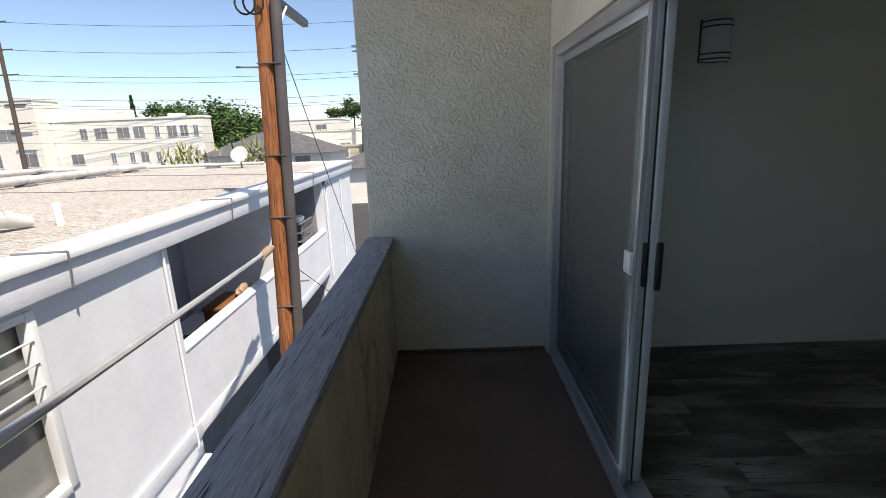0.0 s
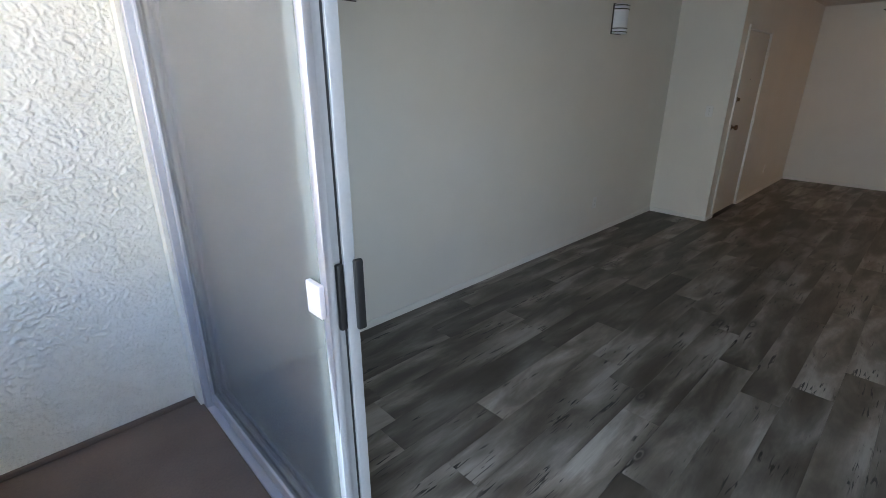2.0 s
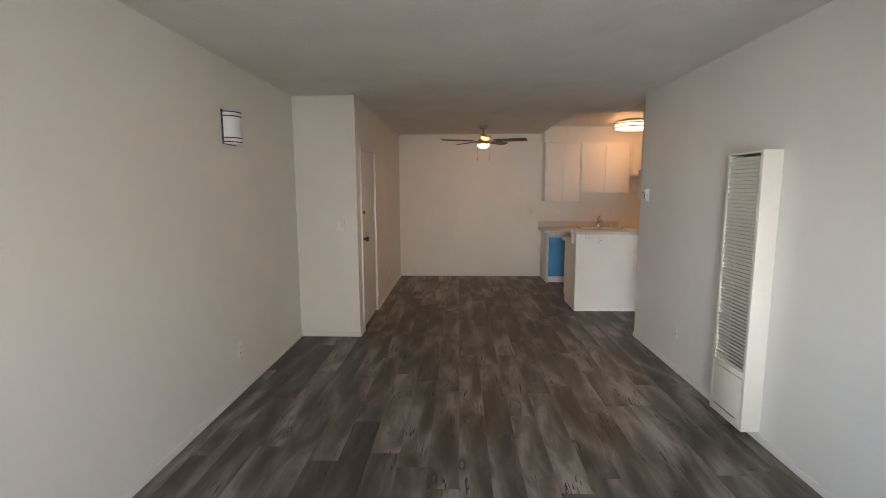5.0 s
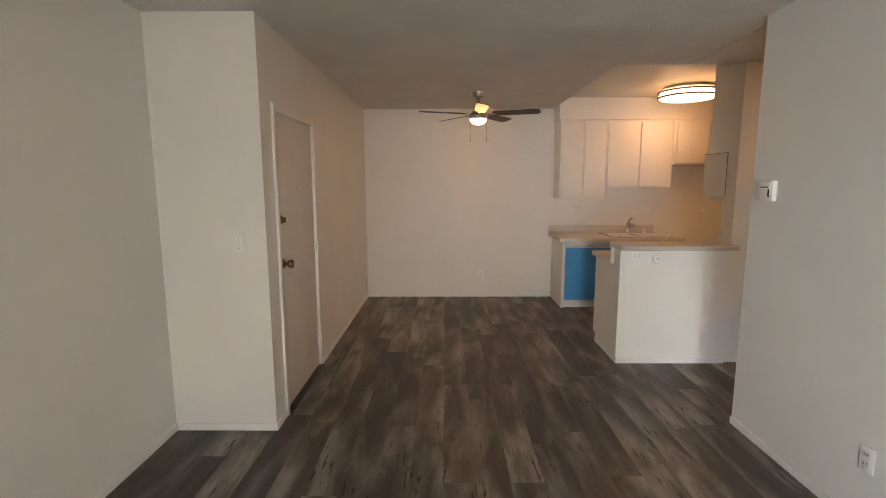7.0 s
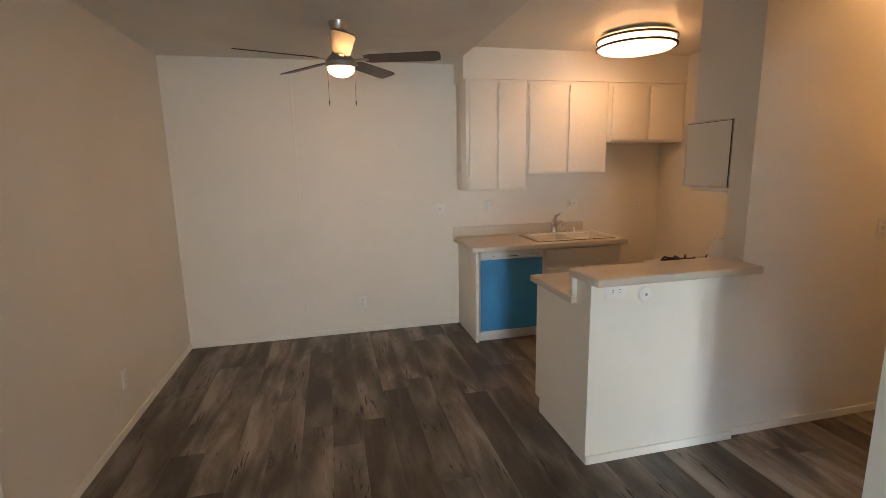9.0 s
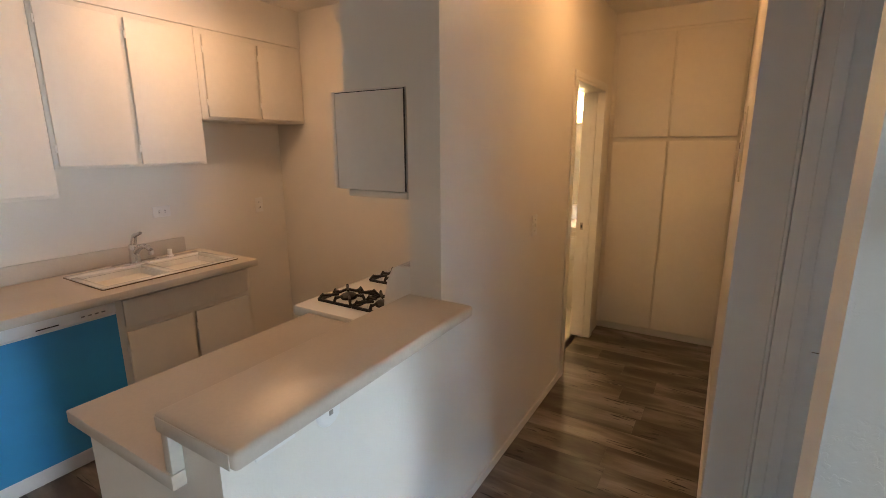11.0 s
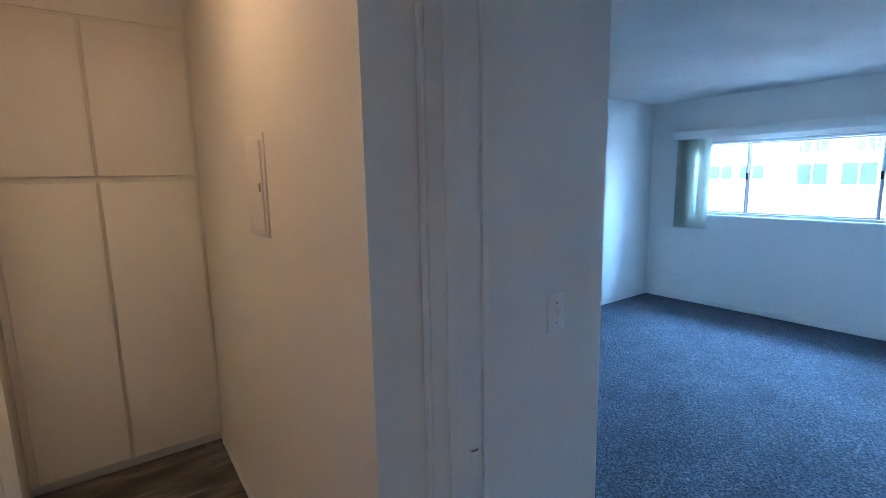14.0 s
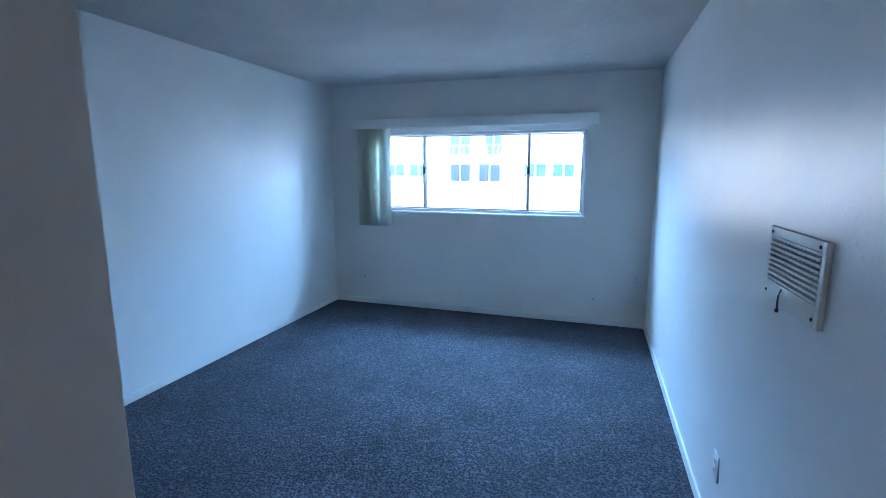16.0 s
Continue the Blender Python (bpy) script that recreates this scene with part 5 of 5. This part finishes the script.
bm = bmesh.new()
prev = None
for i in range(13):
    a = math.pi * i / 12
    p = Vector((-4.2, 10.1 - 0.55 * math.cos(a), -0.55 + 0.55 * math.sin(a)))
    if prev:
        rod(bm, prev, p, 0.022, seg=8)
    prev = p
for y in (9.55, 9.92, 10.28, 10.65):
    rod(bm, (-4.2, y, FL), (-4.2, y, -0.2), 0.015, seg=8)
part("frame", bm, dark_mat, hb)
lg = thing("striped_lounger", (-4.0, 8.6, GR), "striped canvas lounger on the shaded patio", "lounger")
bm = B((-4.5, -3.2, 7.6, 9.4, -3.75, -3.68), bevel=0.02)
part("canvas", bm, stripe_mat, lg)
for x in (-4.4, -3.3):
    for y in (7.75, 9.2):
        part("leg", B((x - 0.03, x + 0.03, y - 0.03, y + 0.03, GR, -3.751)), strap_mat, lg)


def crown(bm, c, r, count, size, seed, flat=0.8):
    """Loose leaves in uneven clumps about c."""
    g = random.Random(seed)
    hubs = []
    for _ in range(max(6, count // 90)):
        v = Vector((g.gauss(0, 1), g.gauss(0, 1), g.gauss(0, 1))).normalized() * r * g.uniform(0.35, 0.95)
        hubs.append((Vector(c) + Vector((v.x, v.y, v.z * flat)), r * g.uniform(0.18, 0.38)))
    for _ in range(count):
        h, hr = g.choice(hubs)
        p = h + Vector((g.gauss(0, 0.55), g.gauss(0, 0.55), g.gauss(0, 0.45))) * hr
        a, b = Vector((g.uniform(-1, 1), g.uniform(-1, 1), g.uniform(-0.6, 0.6))).normalized(), Vector((g.uniform(-1, 1), g.uniform(-1, 1), g.uniform(-1, 1))).normalized()
        s = size * g.uniform(0.6, 1.3)
        bm.faces.new([bm.verts.new(p + a * s), bm.verts.new(p + b * s * 0.6), bm.verts.new(p - a * s), bm.verts.new(p - b * s * 0.6)])


def loose_part(name, bm, material, parent, label=""):
    me = bpy.data.meshes.new(name)
    bm.to_mesh(me)
    bm.free()
    me.materials.append(material)
    ob = new(name, me)
    ob.parent = parent
    ob.matrix_parent_inverse = world_of(parent).inverted()
    return tagged(ob, label)


def tree(x, y, top, r, seed, leaves=2200, size=0.35, label="broad green leafy tree behind the rooftops"):
    t = thing("tree", (x, y, GR), label, "tree", "trees behind the rooftops")
    g = random.Random(seed)
    bm = bmesh.new()
    mid = top - r * 0.9
    rod(bm, (x, y, GR), (x, y, mid), 0.35, 0.18, 10)
    for i in range(6):
        a = i * 1.05 + g.uniform(0, 0.5)
        rod(bm, (x, y, mid - r * 0.4), (x + r * 0.6 * math.cos(a), y + r * 0.6 * math.sin(a), mid + g.uniform(0, r * 0.5)), 0.12, 0.04, 6)
    part("trunk", bm, bark_mat, t)
    bm = bmesh.new()
    crown(bm, (x, y, mid), r, leaves, size, seed)
    loose_part("crown", bm, leaf_mat, t)


tree(-32.5, 70.0, 6.8, 5.4, 1, 9000, 0.30)
tree(-27.5, 67.0, 5.4, 4.6, 2, 7500, 0.30)
tree(-37.5, 74.0, 7.3, 4.8, 3, 4600, 0.32)
tree(-43.0, 78.0, 7.9, 4.8, 4, 4200, 0.32)
tree(-49.0, 84.0, 8.0, 4.4, 14, 3200, 0.35)
tree(-62.0, 110.0, 9.5, 3.5, 5, 1200)
tree(-30.0, 160.0, 13.5, 5.0, 6, 1400, 0.5)
tree(-37.0, 165.0, 12.0, 4.0, 8, 1200, 0.5)
tree(-22.0, 150.0, 9.5, 4.5, 9, 1200, 0.5)
for x, y, top in ((-24.5, 158.0, 14.2), (-26.6, 158.0, 12.5), (-49.0, 150.0, 12.8), (-76.0, 118.0, 12.0)):
    t = thing("cypress", (x, y, GR), "tall narrow dark cypress tree on the skyline", "tree", "skyline cypresses")
    bm = bmesh.new()
    rod(bm, (x, y, GR), (x, y, top), 0.3, 0.05, 8)
    part("trunk", bm, bark_mat, t)
    bm = bmesh.new()
    g = random.Random(int(x * 10))
    for _ in range(700):
        h = g.random()
        a, rr = g.uniform(0, 6.283), (1.15 * (1 - h) ** 0.7 + 0.1) * g.uniform(0.4, 1.0)
        p = Vector((x + rr * math.cos(a), y + rr * math.sin(a), GR + 3 + h * (top - GR - 2.5)))
        u, v = Vector((g.uniform(-1, 1), g.uniform(-1, 1), g.uniform(0, 1.5))).normalized() * 0.5, Vector((g.uniform(-1, 1), g.uniform(-1, 1), 0)).normalized() * 0.22
        bm.faces.new([bm.verts.new(p + u), bm.verts.new(p + v), bm.verts.new(p - u), bm.verts.new(p - v)])
    loose_part("crown", bm, leaf_mat, t)
bush = thing("yucca_bush", (-9.0, 20.0, GR), "yellow-green spiky bush beyond the flat roof", "bush")
bm = bmesh.new()
g = random.Random(12)
for i in range(420):
    cx = -8.2 if i % 2 else -11.4
    b0 = Vector((cx + g.gauss(0, 0.5), 20 + g.gauss(0, 0.4), 0.3 + g.uniform(-0.6, 0.9)))
    d = Vector((g.gauss(0, 0.5), g.gauss(0, 0.5), g.uniform(0.2, 1.0))).normalized() * g.uniform(0.35, 0.7)
    s = Vector((-d.y, d.x, 0)).normalized() * 0.05
    bm.faces.new([bm.verts.new(b0 - s), bm.verts.new(b0 + s), bm.verts.new(b0 + d)])
loose_part("leaves", bm, yucca_mat, bush)
bm = bmesh.new()
for cx in (-8.2, -11.4):
    rod(bm, (cx, 20, GR), (cx, 20, 0.2), 0.12, 0.08, 8)
part("trunk", bm, bark_mat, bush)
fl = thing("flowering_shrub", (-3.6, 9.9, GR), "green shrub with red flowers at the patio", "shrub")
bm = bmesh.new()
crown(bm, (-3.7, 9.9, -3.4), 0.7, 500, 0.09, 31)
loose_part("leaves", bm, leaf_mat, fl)
bm = bmesh.new()
rod(bm, (-3.7, 9.9, GR), (-3.7, 9.9, -3.2), 0.03, seg=6)
part("stem", bm, bark_mat, fl)
bm = bmesh.new()
g = random.Random(3)
for i in range(9):
    lathe(bm, [(0.02, 0), (0.07, 0.03), (0.05, 0.07), (0.01, 0.08)], (-3.45 + g.gauss(0, 0.16), 9.5 + g.gauss(0, 0.3), -3.05 + g.gauss(0, 0.25)), seg=7)
part("flowers", bm, red_mat, fl, "bright red blossoms")

# roof clutter
for a, b, rad in (((-9.3, 5.5), (-9.2, 13.9), 0.085), ((-9.75, 8.5), (-9.6, 14.0), 0.06), ((-12.8, 7.0), (-12.0, 14.1), 0.08), ((-16.5, 6.0), (-15.8, 14.1), 0.07), ((-21.0, 14.0), (-5.6, 13.6), 0.05)):
    a, b = Vector((*a, 0.80 + rad)), Vector((*b, 0.80 + rad))
    rp = thing("roof_pipe", ((a.x + b.x) / 2, (a.y + b.y) / 2, 0.752), "white wrapped pipe on blocks across the roof", "pipe", "roof pipes")
    bm = bmesh.new()
    rod(bm, a, b, rad, seg=12)
    part("pipe", bm, pipe_mat, rp)
    for k in range(5):
        p = a.lerp(b, (k + 0.5) / 5)
        part("block", B((p.x - 0.18, p.x + 0.18, p.y - 0.1, p.y + 0.1, 0.752, 0.80), bevel=0.008), strap_mat, rp)
        bm = bmesh.new()
        q = a.lerp(b, (k + 0.52) / 5)
        rod(bm, p, q, rad + 0.015, seg=12)
        part("collar", bm, pipe_mat, rp)
for i, (a, b) in enumerate((((-3.62, 2.2), (-9.0, 6.2)), ((-3.6, 7.6), (-9.1, 8.4)), ((-3.6, 10.2), (-9.0, 11.8)))):
    lead = thing("roof_cable_run", (*a, 0.752), "thin dark cable lying across the gravel roof", "cable", "roof cables")
    bm = bmesh.new()
    prev = Vector((*a, 0.764))
    for k in range(1, 9):
        p = Vector((a[0] + (b[0] - a[0]) * k / 8, a[1] + (b[1] - a[1]) * k / 8 + 0.07 * math.sin(k * 1.9 + i), 0.764))
        rod(bm, prev, p, 0.007, seg=6)
        prev = p
    part("strand", bm, strap_mat, lead)
vp = thing("vent_pipe", (-4.42, 4.64, 0.752), "short white vent pipe on the gravel roof", "vent pipe")
bm = bmesh.new()
rod(bm, (-4.42, 4.64, 0.752), (-4.43, 4.64, 1.0), 0.038, seg=14)
part("pipe", bm, white_mat, vp)
tv = thing("roof_duct", (-4.85, 4.0, 0.752), "white sheet-metal duct lying on the gravel roof", "roof vent")
bm = bmesh.new()
rod(bm, (-5.05, 3.5, 0.87), (-4.78, 4.35, 0.89), 0.085, 0.10, 14)
rod(bm, (-4.78, 4.35, 0.89), (-4.68, 4.58, 0.81), 0.10, 0.055, 14)
part("duct", bm, pipe_mat, tv)
part("foot", B((-5.0, -4.82, 3.75, 4.1, 0.752, 0.80), bevel=0.01), strap_mat, tv)
x, y = -6.1, 13.2
ds = thing("satellite_dish", (x, y, 0.752), "pale satellite dish standing on the roof", "satellite dish")
bm = bmesh.new()
rod(bm, (x, y, 0.752), (x, y, 1.0), 0.025, seg=8)
part("mast", bm, strap_mat, ds)
bm = bmesh.new()
lathe(bm, [(0.04, 0.0), (0.14, 0.02), (0.24, 0.06), (0.243, 0.064), (0.14, 0.028), (0.04, 0.012)], (0, 0, 0))
bm.transform(Matrix.Translation((x, y, 1.12)) @ Matrix.Rotation(radians(62), 4, "X"))
part("dish", bm, pipe_mat, ds)

# utility pole in the gap between the houses
PX, PY = -2.62, 5.9
up_ = thing("utility_pole", (PX - 0.1, PY, GR), "reddish timber utility pole with grey riser conduit", "utility pole")
bm = bmesh.new()
rod(bm, (PX - 0.18, PY, GR), (PX + 0.27, PY, 4.6), 0.125, 0.095, 20)
part("pole", bm, pole_mat, up_)
bm = bmesh.new()
rod(bm, (PX - 0.0, PY - 0.04, GR), (PX + 0.37, PY - 0.04, 3.15), 0.072, 0.066, 18)
part("conduit", bm, conduit_mat, up_, "grey plastic riser conduit")
for z in (-0.7, 0.55, 1.35, 2.45):
    bm = bmesh.new()
    xc = PX + 0.07 + (z + 0.7) * 0.05
    box(bm, xc - 0.148, xc + 0.148, PY - 0.116, PY + 0.09, z, z + 0.014)
    part("strap", rounded(bm, 0.004, 1), conduit_mat, up_)
bm = bmesh.new()
box(bm, PX + 0.12, PX + 0.22, PY - 0.75, PY + 1.95, 3.26, 3.37)
part("crossarm", rounded(bm, 0.012), blade_mat, up_, "dark weathered timber crossarm")
bm = bmesh.new()
rod(bm, (PX + 0.26, PY + 0.75, 3.28), (PX + 0.30, PY + 0.05, 2.80), 0.014, seg=8)
part("brace", bm, white_mat, up_)
bm = bmesh.new()
for k in range(2):
    prev = None
    for i in range(13):
        a = 2 * math.pi * i / 12
        p = Vector((PX + 0.05 + k * 0.1 + 0.12 * math.cos(a), PY - 0.16, 3.12 + 0.13 * math.sin(a)))
        if prev:
            rod(bm, prev, p, 0.012, seg=6)
        prev = p
part("cable_coil", bm, wire_mat, up_)
for z, s in ((2.42, -1), (-0.35, 1)):
    bm = bmesh.new()
    rod(bm, (PX + 0.1, PY - 0.05, z), (PX + 0.1 + s * 0.30, PY - 0.05, z + 0.01), 0.012, seg=6)
    part("step", bm, strap_mat, up_)
sd = thing("service_drop", (-2.2, 3.5, 0.3), "thick grey service cable with taped splice", "cable")
bm = bmesh.new()
A, Z = Vector((-2.62, 5.75, 0.17)), Vector((-1.60, -1.39, 0.79))
prev = A
for i in range(1, 13):
    a = i / 12
    p = A.lerp(Z, a) + Vector((0, 0, -0.02 * math.sin(math.pi * a)))
    rod(bm, prev, p, 0.026, seg=8)
    prev = p
part("cable", bm, cable_mat, sd)
bm = bmesh.new()
rod(bm, A.lerp(Z, 0.03), A.lerp(Z, 0.085) + Vector((0, 0, -0.02)), 0.055, 0.045, 12)
part("splice", bm, cloth_mat, sd)


def wires(name, label, rows, r, group):
    for a, b, sag in rows:
        t = thing(name, a, label, "wire", group)
        bm = bmesh.new()
        prev = Vector(a)
        for i in range(1, 11):
            k = i / 10
            p = Vector(a).lerp(Vector(b), k) - Vector((0, 0, sag * 4 * k * (1 - k)))
            rod(bm, prev, p, r, seg=5)
            prev = p
        part("strand", bm, wire_mat, t)


wires("overhead_wire", "thin overhead power line against the sky", [((-50.3, 56.5, z), (-10.2, 60, z - 0.7), 0.5) for z in (15.2, 12.3, 9.6, 9.0, 7.0, 6.3, 6.0)], 0.022, "overhead lines")
wires("overhead_wire", "thin overhead power line against the sky", [((-90, 58, z), (-50.3, 56.5, z), 0.5) for z in (15.2, 12.3, 9.6, 6.3)], 0.022, "overhead lines")
wires("overhead_wire", "thin telephone line above the rooftops", [((-50.6, 56.4, 4.4), (-10.2, 59.8, 3.0), 0.6), ((-50.6, 56.4, 3.6), (-10.2, 59.8, 2.2), 0.6), ((-50.6, 56.4, 1.9), (-10.2, 59.8, 0.9), 0.2)], 0.016, "overhead lines")
wires("guy_wire", "thin guy wire running down from the pole", [((-2.35, 5.95, 3.0), (-1.9, 9.3, -2.2), 0.0), ((-2.4, 5.8, -0.1), (-2.0, 8.3, -1.9), 0.0)], 0.006, "pole wires")
for x, y, arms in ((-50.6, 56.5, (15.2, 12.3, 9.6, 6.3, 4.2)), (-10.2, 60.0, (11.8, 11.2, 8.6, 2.6))):
    dp = thing("distant_utility_pole", (x, y, GR), "distant timber utility pole with crossarms", "utility pole", "distant poles")
    bm = bmesh.new()
    rod(bm, (x - 0.5, y, GR), (x + 0.3, y, max(arms) + 0.5), 0.28, 0.18, 10)
    part("pole", bm, bark_mat, dp)
    for z in arms:
        part("crossarm", B((x - 0.9, x + 1.6, y - 0.08, y + 0.08, z - 0.08, z + 0.06)), bark_mat, dp)


def block(name, label, x0, x1, y0, y1, top, material, windows=(), axis="y", glass=far_glass, frame=0.12):
    """A house block with a parapet; windows (along, width, low, high) lie in its y0 face, or in its x1 face for axis x."""
    t = thing(name, ((x0 + x1) / 2, (y0 + y1) / 2, GR), label, "building", "houses round about")
    part("wall", B((x0, x1, y0, y1, GR, top)), material, t)
    part("parapet", B((x0 - 0.1, x1 + 0.1, y0 - 0.1, y1 + 0.1, top, top + 0.25)), material, t)
    for a, wdt, lo, hi in windows:
        if axis == "y":
            fr = part("window", B((a - wdt / 2 - frame, a + wdt / 2 + frame, y0 - 0.05, y0, lo - frame, hi + frame)), white_mat, t)
            for k in (0, 1):
                x = a - wdt / 2 + k * wdt / 2
                part("pane", B((x + 0.03, x + wdt / 2 - 0.03, y0 - 0.07, y0 - 0.051, lo, hi)), glass, fr)
        else:
            fr = part("window", B((x1, x1 + 0.05, a - wdt / 2 - frame, a + wdt / 2 + frame, lo - frame, hi + frame)), white_mat, t)
            for k in (0, 1):
                y = a - wdt / 2 + k * wdt / 2
                part("pane", B((x1 + 0.051, x1 + 0.07, y + 0.04, y + wdt / 2 - 0.04, lo, hi)), glass, fr)
    return t


wl = [(x, w, 2.1, 3.4) for x, w in ((-45.6, 0.9), (-43.4, 1.6), (-40.6, 1.6), (-38.6, 1.4), (-36.3, 0.6), (-34.4, 1.2), (-32.9, 1.0), (-31.4, 0.6))]
wl += [(x, w, -0.9, 0.3) for x, w in ((-47.0, 1.6), (-42.4, 0.6), (-40.0, 0.6), (-38.4, 1.0), (-36.6, 0.6), (-34.2, 0.6), (-32.8, 0.6), (-31.5, 0.6))]
ab = block("apartment_building", "long cream three-storey apartment block with flat roof", -49.5, -30.6, 60, 62.5, 4.3, cream_mat, wl)
for x0, x1, z in ((-46.5, -44.5, 5.9), (-41.5, -40.0, 5.6), (-35.0, -33.4, 4.9)):
    part("roof_box", B((x0, x1, 60.5, 62.0, 4.55, z), bevel=0.1), cream_mat, ab)
block("apartment_building", "tall cream apartment block with recessed balconies", -85.0, -49.6, 58, 62, 6.9, cream_mat, [(-53.5, 2.4, 2.2, 3.6), (-57.0, 2.4, 2.2, 3.6), (-51.5, 2.2, -0.9, 0.7), (-56.0, 2.2, -0.9, 0.7)])
block("white_house", "white two-storey house with low roof", -36.0, -20.5, 92, 104, 4.4, cream_mat, [(-23.8, 2.0, 1.9, 3.5), (-31.0, 2.0, 1.9, 3.5)])
block("white_house", "white flat-roofed house with tan lower wall", -19.0, -2.0, 62, 74, 2.0, cream_mat, [(-13.2, 1.4, -0.9, 0.5), (-9.2, 2.0, -0.9, 0.5), (-15.6, 1.0, -0.9, 0.5)])
block("tan_house", "tan rendered house with dark windows", -18.0, -6.0, 60.5, 61.9, -0.0, tan_mat, [(-13.2, 1.2, -1.3, -0.3), (-9.4, 1.8, -1.3, -0.3)])
gh = thing("gabled_house", (-20.0, 52.0, GR), "low house with grey shingle roof and pale walls", "building", "houses round about")
part("wall", B((-26.0, -12.5, 50, 58, GR, -0.2)), cream_mat, gh)


def gable(name, x0, x1, y0, y1, z0, z1, parent, material=tile_roof_mat):
    bm = bmesh.new()
    v = [bm.verts.new(p) for p in ((x0, y0, z0), (x1, y0, z0), (x1, y1, z0), (x0, y1, z0), (x0 + (x1 - x0) * 0.42, (y0 + y1) / 2, z1), (x0 + (x1 - x0) * 0.58, (y0 + y1) / 2, z1))]
    for q in ((0, 1, 5, 4), (1, 2, 5), (2, 3, 4, 5), (3, 0, 4), (3, 2, 1, 0)):
        bm.faces.new([v[i] for i in q])
    part(name, bm, material, parent, smooth=False)


gable("roof", -26.5, -12.0, 49.5, 58.5, -0.2, 2.3, gh)
part("window", B((-16.2, -14.6, 49.94, 50.0, -1.5, -0.5)), far_glass, gh)
g2 = thing("gabled_house", (-6.0, 44.0, GR), "low house with dark shingle roof beyond the alley", "building", "houses round about")
part("wall", B((-11.0, 0.0, 42, 50, GR, -1.4)), cream_mat, g2)
gable("roof", -11.6, 0.6, 41.4, 50.6, -1.4, 0.4, g2)
ft = thing("alley_fence", (-2.2, 16.5, GR), "weathered brown timber fence posts by the alley", "fence")
for i in range(4):
    part("post", B((-2.75 + i * 0.35, -2.62 + i * 0.35, 16.4 + i * 0.5, 16.52 + i * 0.5, GR, -0.2 - 0.3 * i), bevel=0.01), wood_box_mat, ft)

# block across from the bedroom window
ww = []
for i in range(-5, 5):
    yc = -8.9 + i * 4.75
    if i % 2 == 0:
        ww += [(yc - 0.98, 1.42, 0.86, 1.97), (yc + 0.98, 1.46, 0.86, 1.97), (yc - 0.98, 1.42, 2.58, 3.95), (yc + 1.2, 1.1, 2.58, 4.0), (yc - 0.98, 1.42, 5.4, 6.6), (yc + 0.98, 1.42, 5.4, 6.6)]
    else:
        ww += [(yc - 0.86, 1.40, 1.20, 1.98), (yc + 0.86, 1.34, 1.20, 1.98), (yc - 0.86, 1.40, 5.7, 6.5), (yc + 0.86, 1.34, 5.7, 6.5)]
wbk = block("apartment_building", "bright cream apartment block with blue-tinted windows", -40.0, -24.6, -38.0, 14.0, 8.5, cream_mat, ww, "x", blue_glass, 0.05)
for i in range(-4, 5, 2):
    yc = -8.9 + i * 4.75
    bal = part("balcony", B((-24.6, -23.9, yc - 2.05, yc + 2.05, 2.28, 2.38)), cream_mat, wbk)
    for k in range(12):
        y = yc - 2.03 + k * 0.366
        part("baluster", B((-23.95, -23.92, y, y + 0.03, 2.38, 3.12)), white_mat, bal)
    part("top_rail", B((-23.96, -23.9, yc - 2.05, yc + 2.05, 3.12, 3.17)), strap_mat, bal)
    for y in (yc - 2.05, yc + 2.0):
        part("rail_post", B((-23.96, -23.9, y, y + 0.05, 2.381, 3.119)), strap_mat, bal)
    for y in (yc + 2.55, yc - 2.6):
        bm = bmesh.new()
        rod(bm, (-24.5, y, GR), (-24.5, y, 8.4), 0.035, seg=6)
        part("downpipe", bm, strap_mat, wbk)

# ---- vinyl plank floor, laid along the room ----
floor = structure("floor", B((W_X, E_X, H_END - 0.4, N_Y, -0.054, -0.006)), slot_mat, "grey-brown wood-look vinyl plank floor")
PW, PL = 0.181, 1.22


def plank_mesh(length, width):
    bm = B((0.0002, length - 0.0002, 0.0002, width - 0.0002, -0.005, 0.0))
    top = [e for e in bm.edges if all(v.co.z > -0.001 for v in e.verts)]
    bmesh.ops.bevel(bm, geom=top, offset=0.0007, segments=1, affect="EDGES")
    return mesh_of(bm, "plank", plank_mat)


full = plank_mesh(PL, PW)
rnd = random.Random(11)
y = N_Y - PW * 0.55
while y > H_END - 0.1:
    y1 = y + PW
    if y >= D_Y:
        x0, x1 = LW_X - 0.12, J_X
    elif y1 > S_Y + 0.001:
        x0, x1 = LW_X - 0.12, E_X
    elif y1 > K_S + 0.001:
        x0, x1 = 5.73, E_X
    else:
        x0, x1 = HW_X - 0.1, 7.03
    width = min(PW, N_Y - y)
    x = x0 - rnd.uniform(0.02, 1.2)
    while x < x1:
        a, b = max(x, x0), min(x + PL, x1)
        if b - a > 0.02:
            whole = b - a > PL - 1e-6 and width > PW - 1e-6
            ob = new("plank", full if whole else plank_mesh(b - a, width))
            ob.parent = floor
            ob.location = (a, y, 0)
        x += PL
    y -= PW
structure("trim_carpet_bar", B((5.72, 5.735, -1.82, -0.956, -0.004, 0.006), bevel=0.002), nickel_mat, "thin metal strip between carpet and planks")
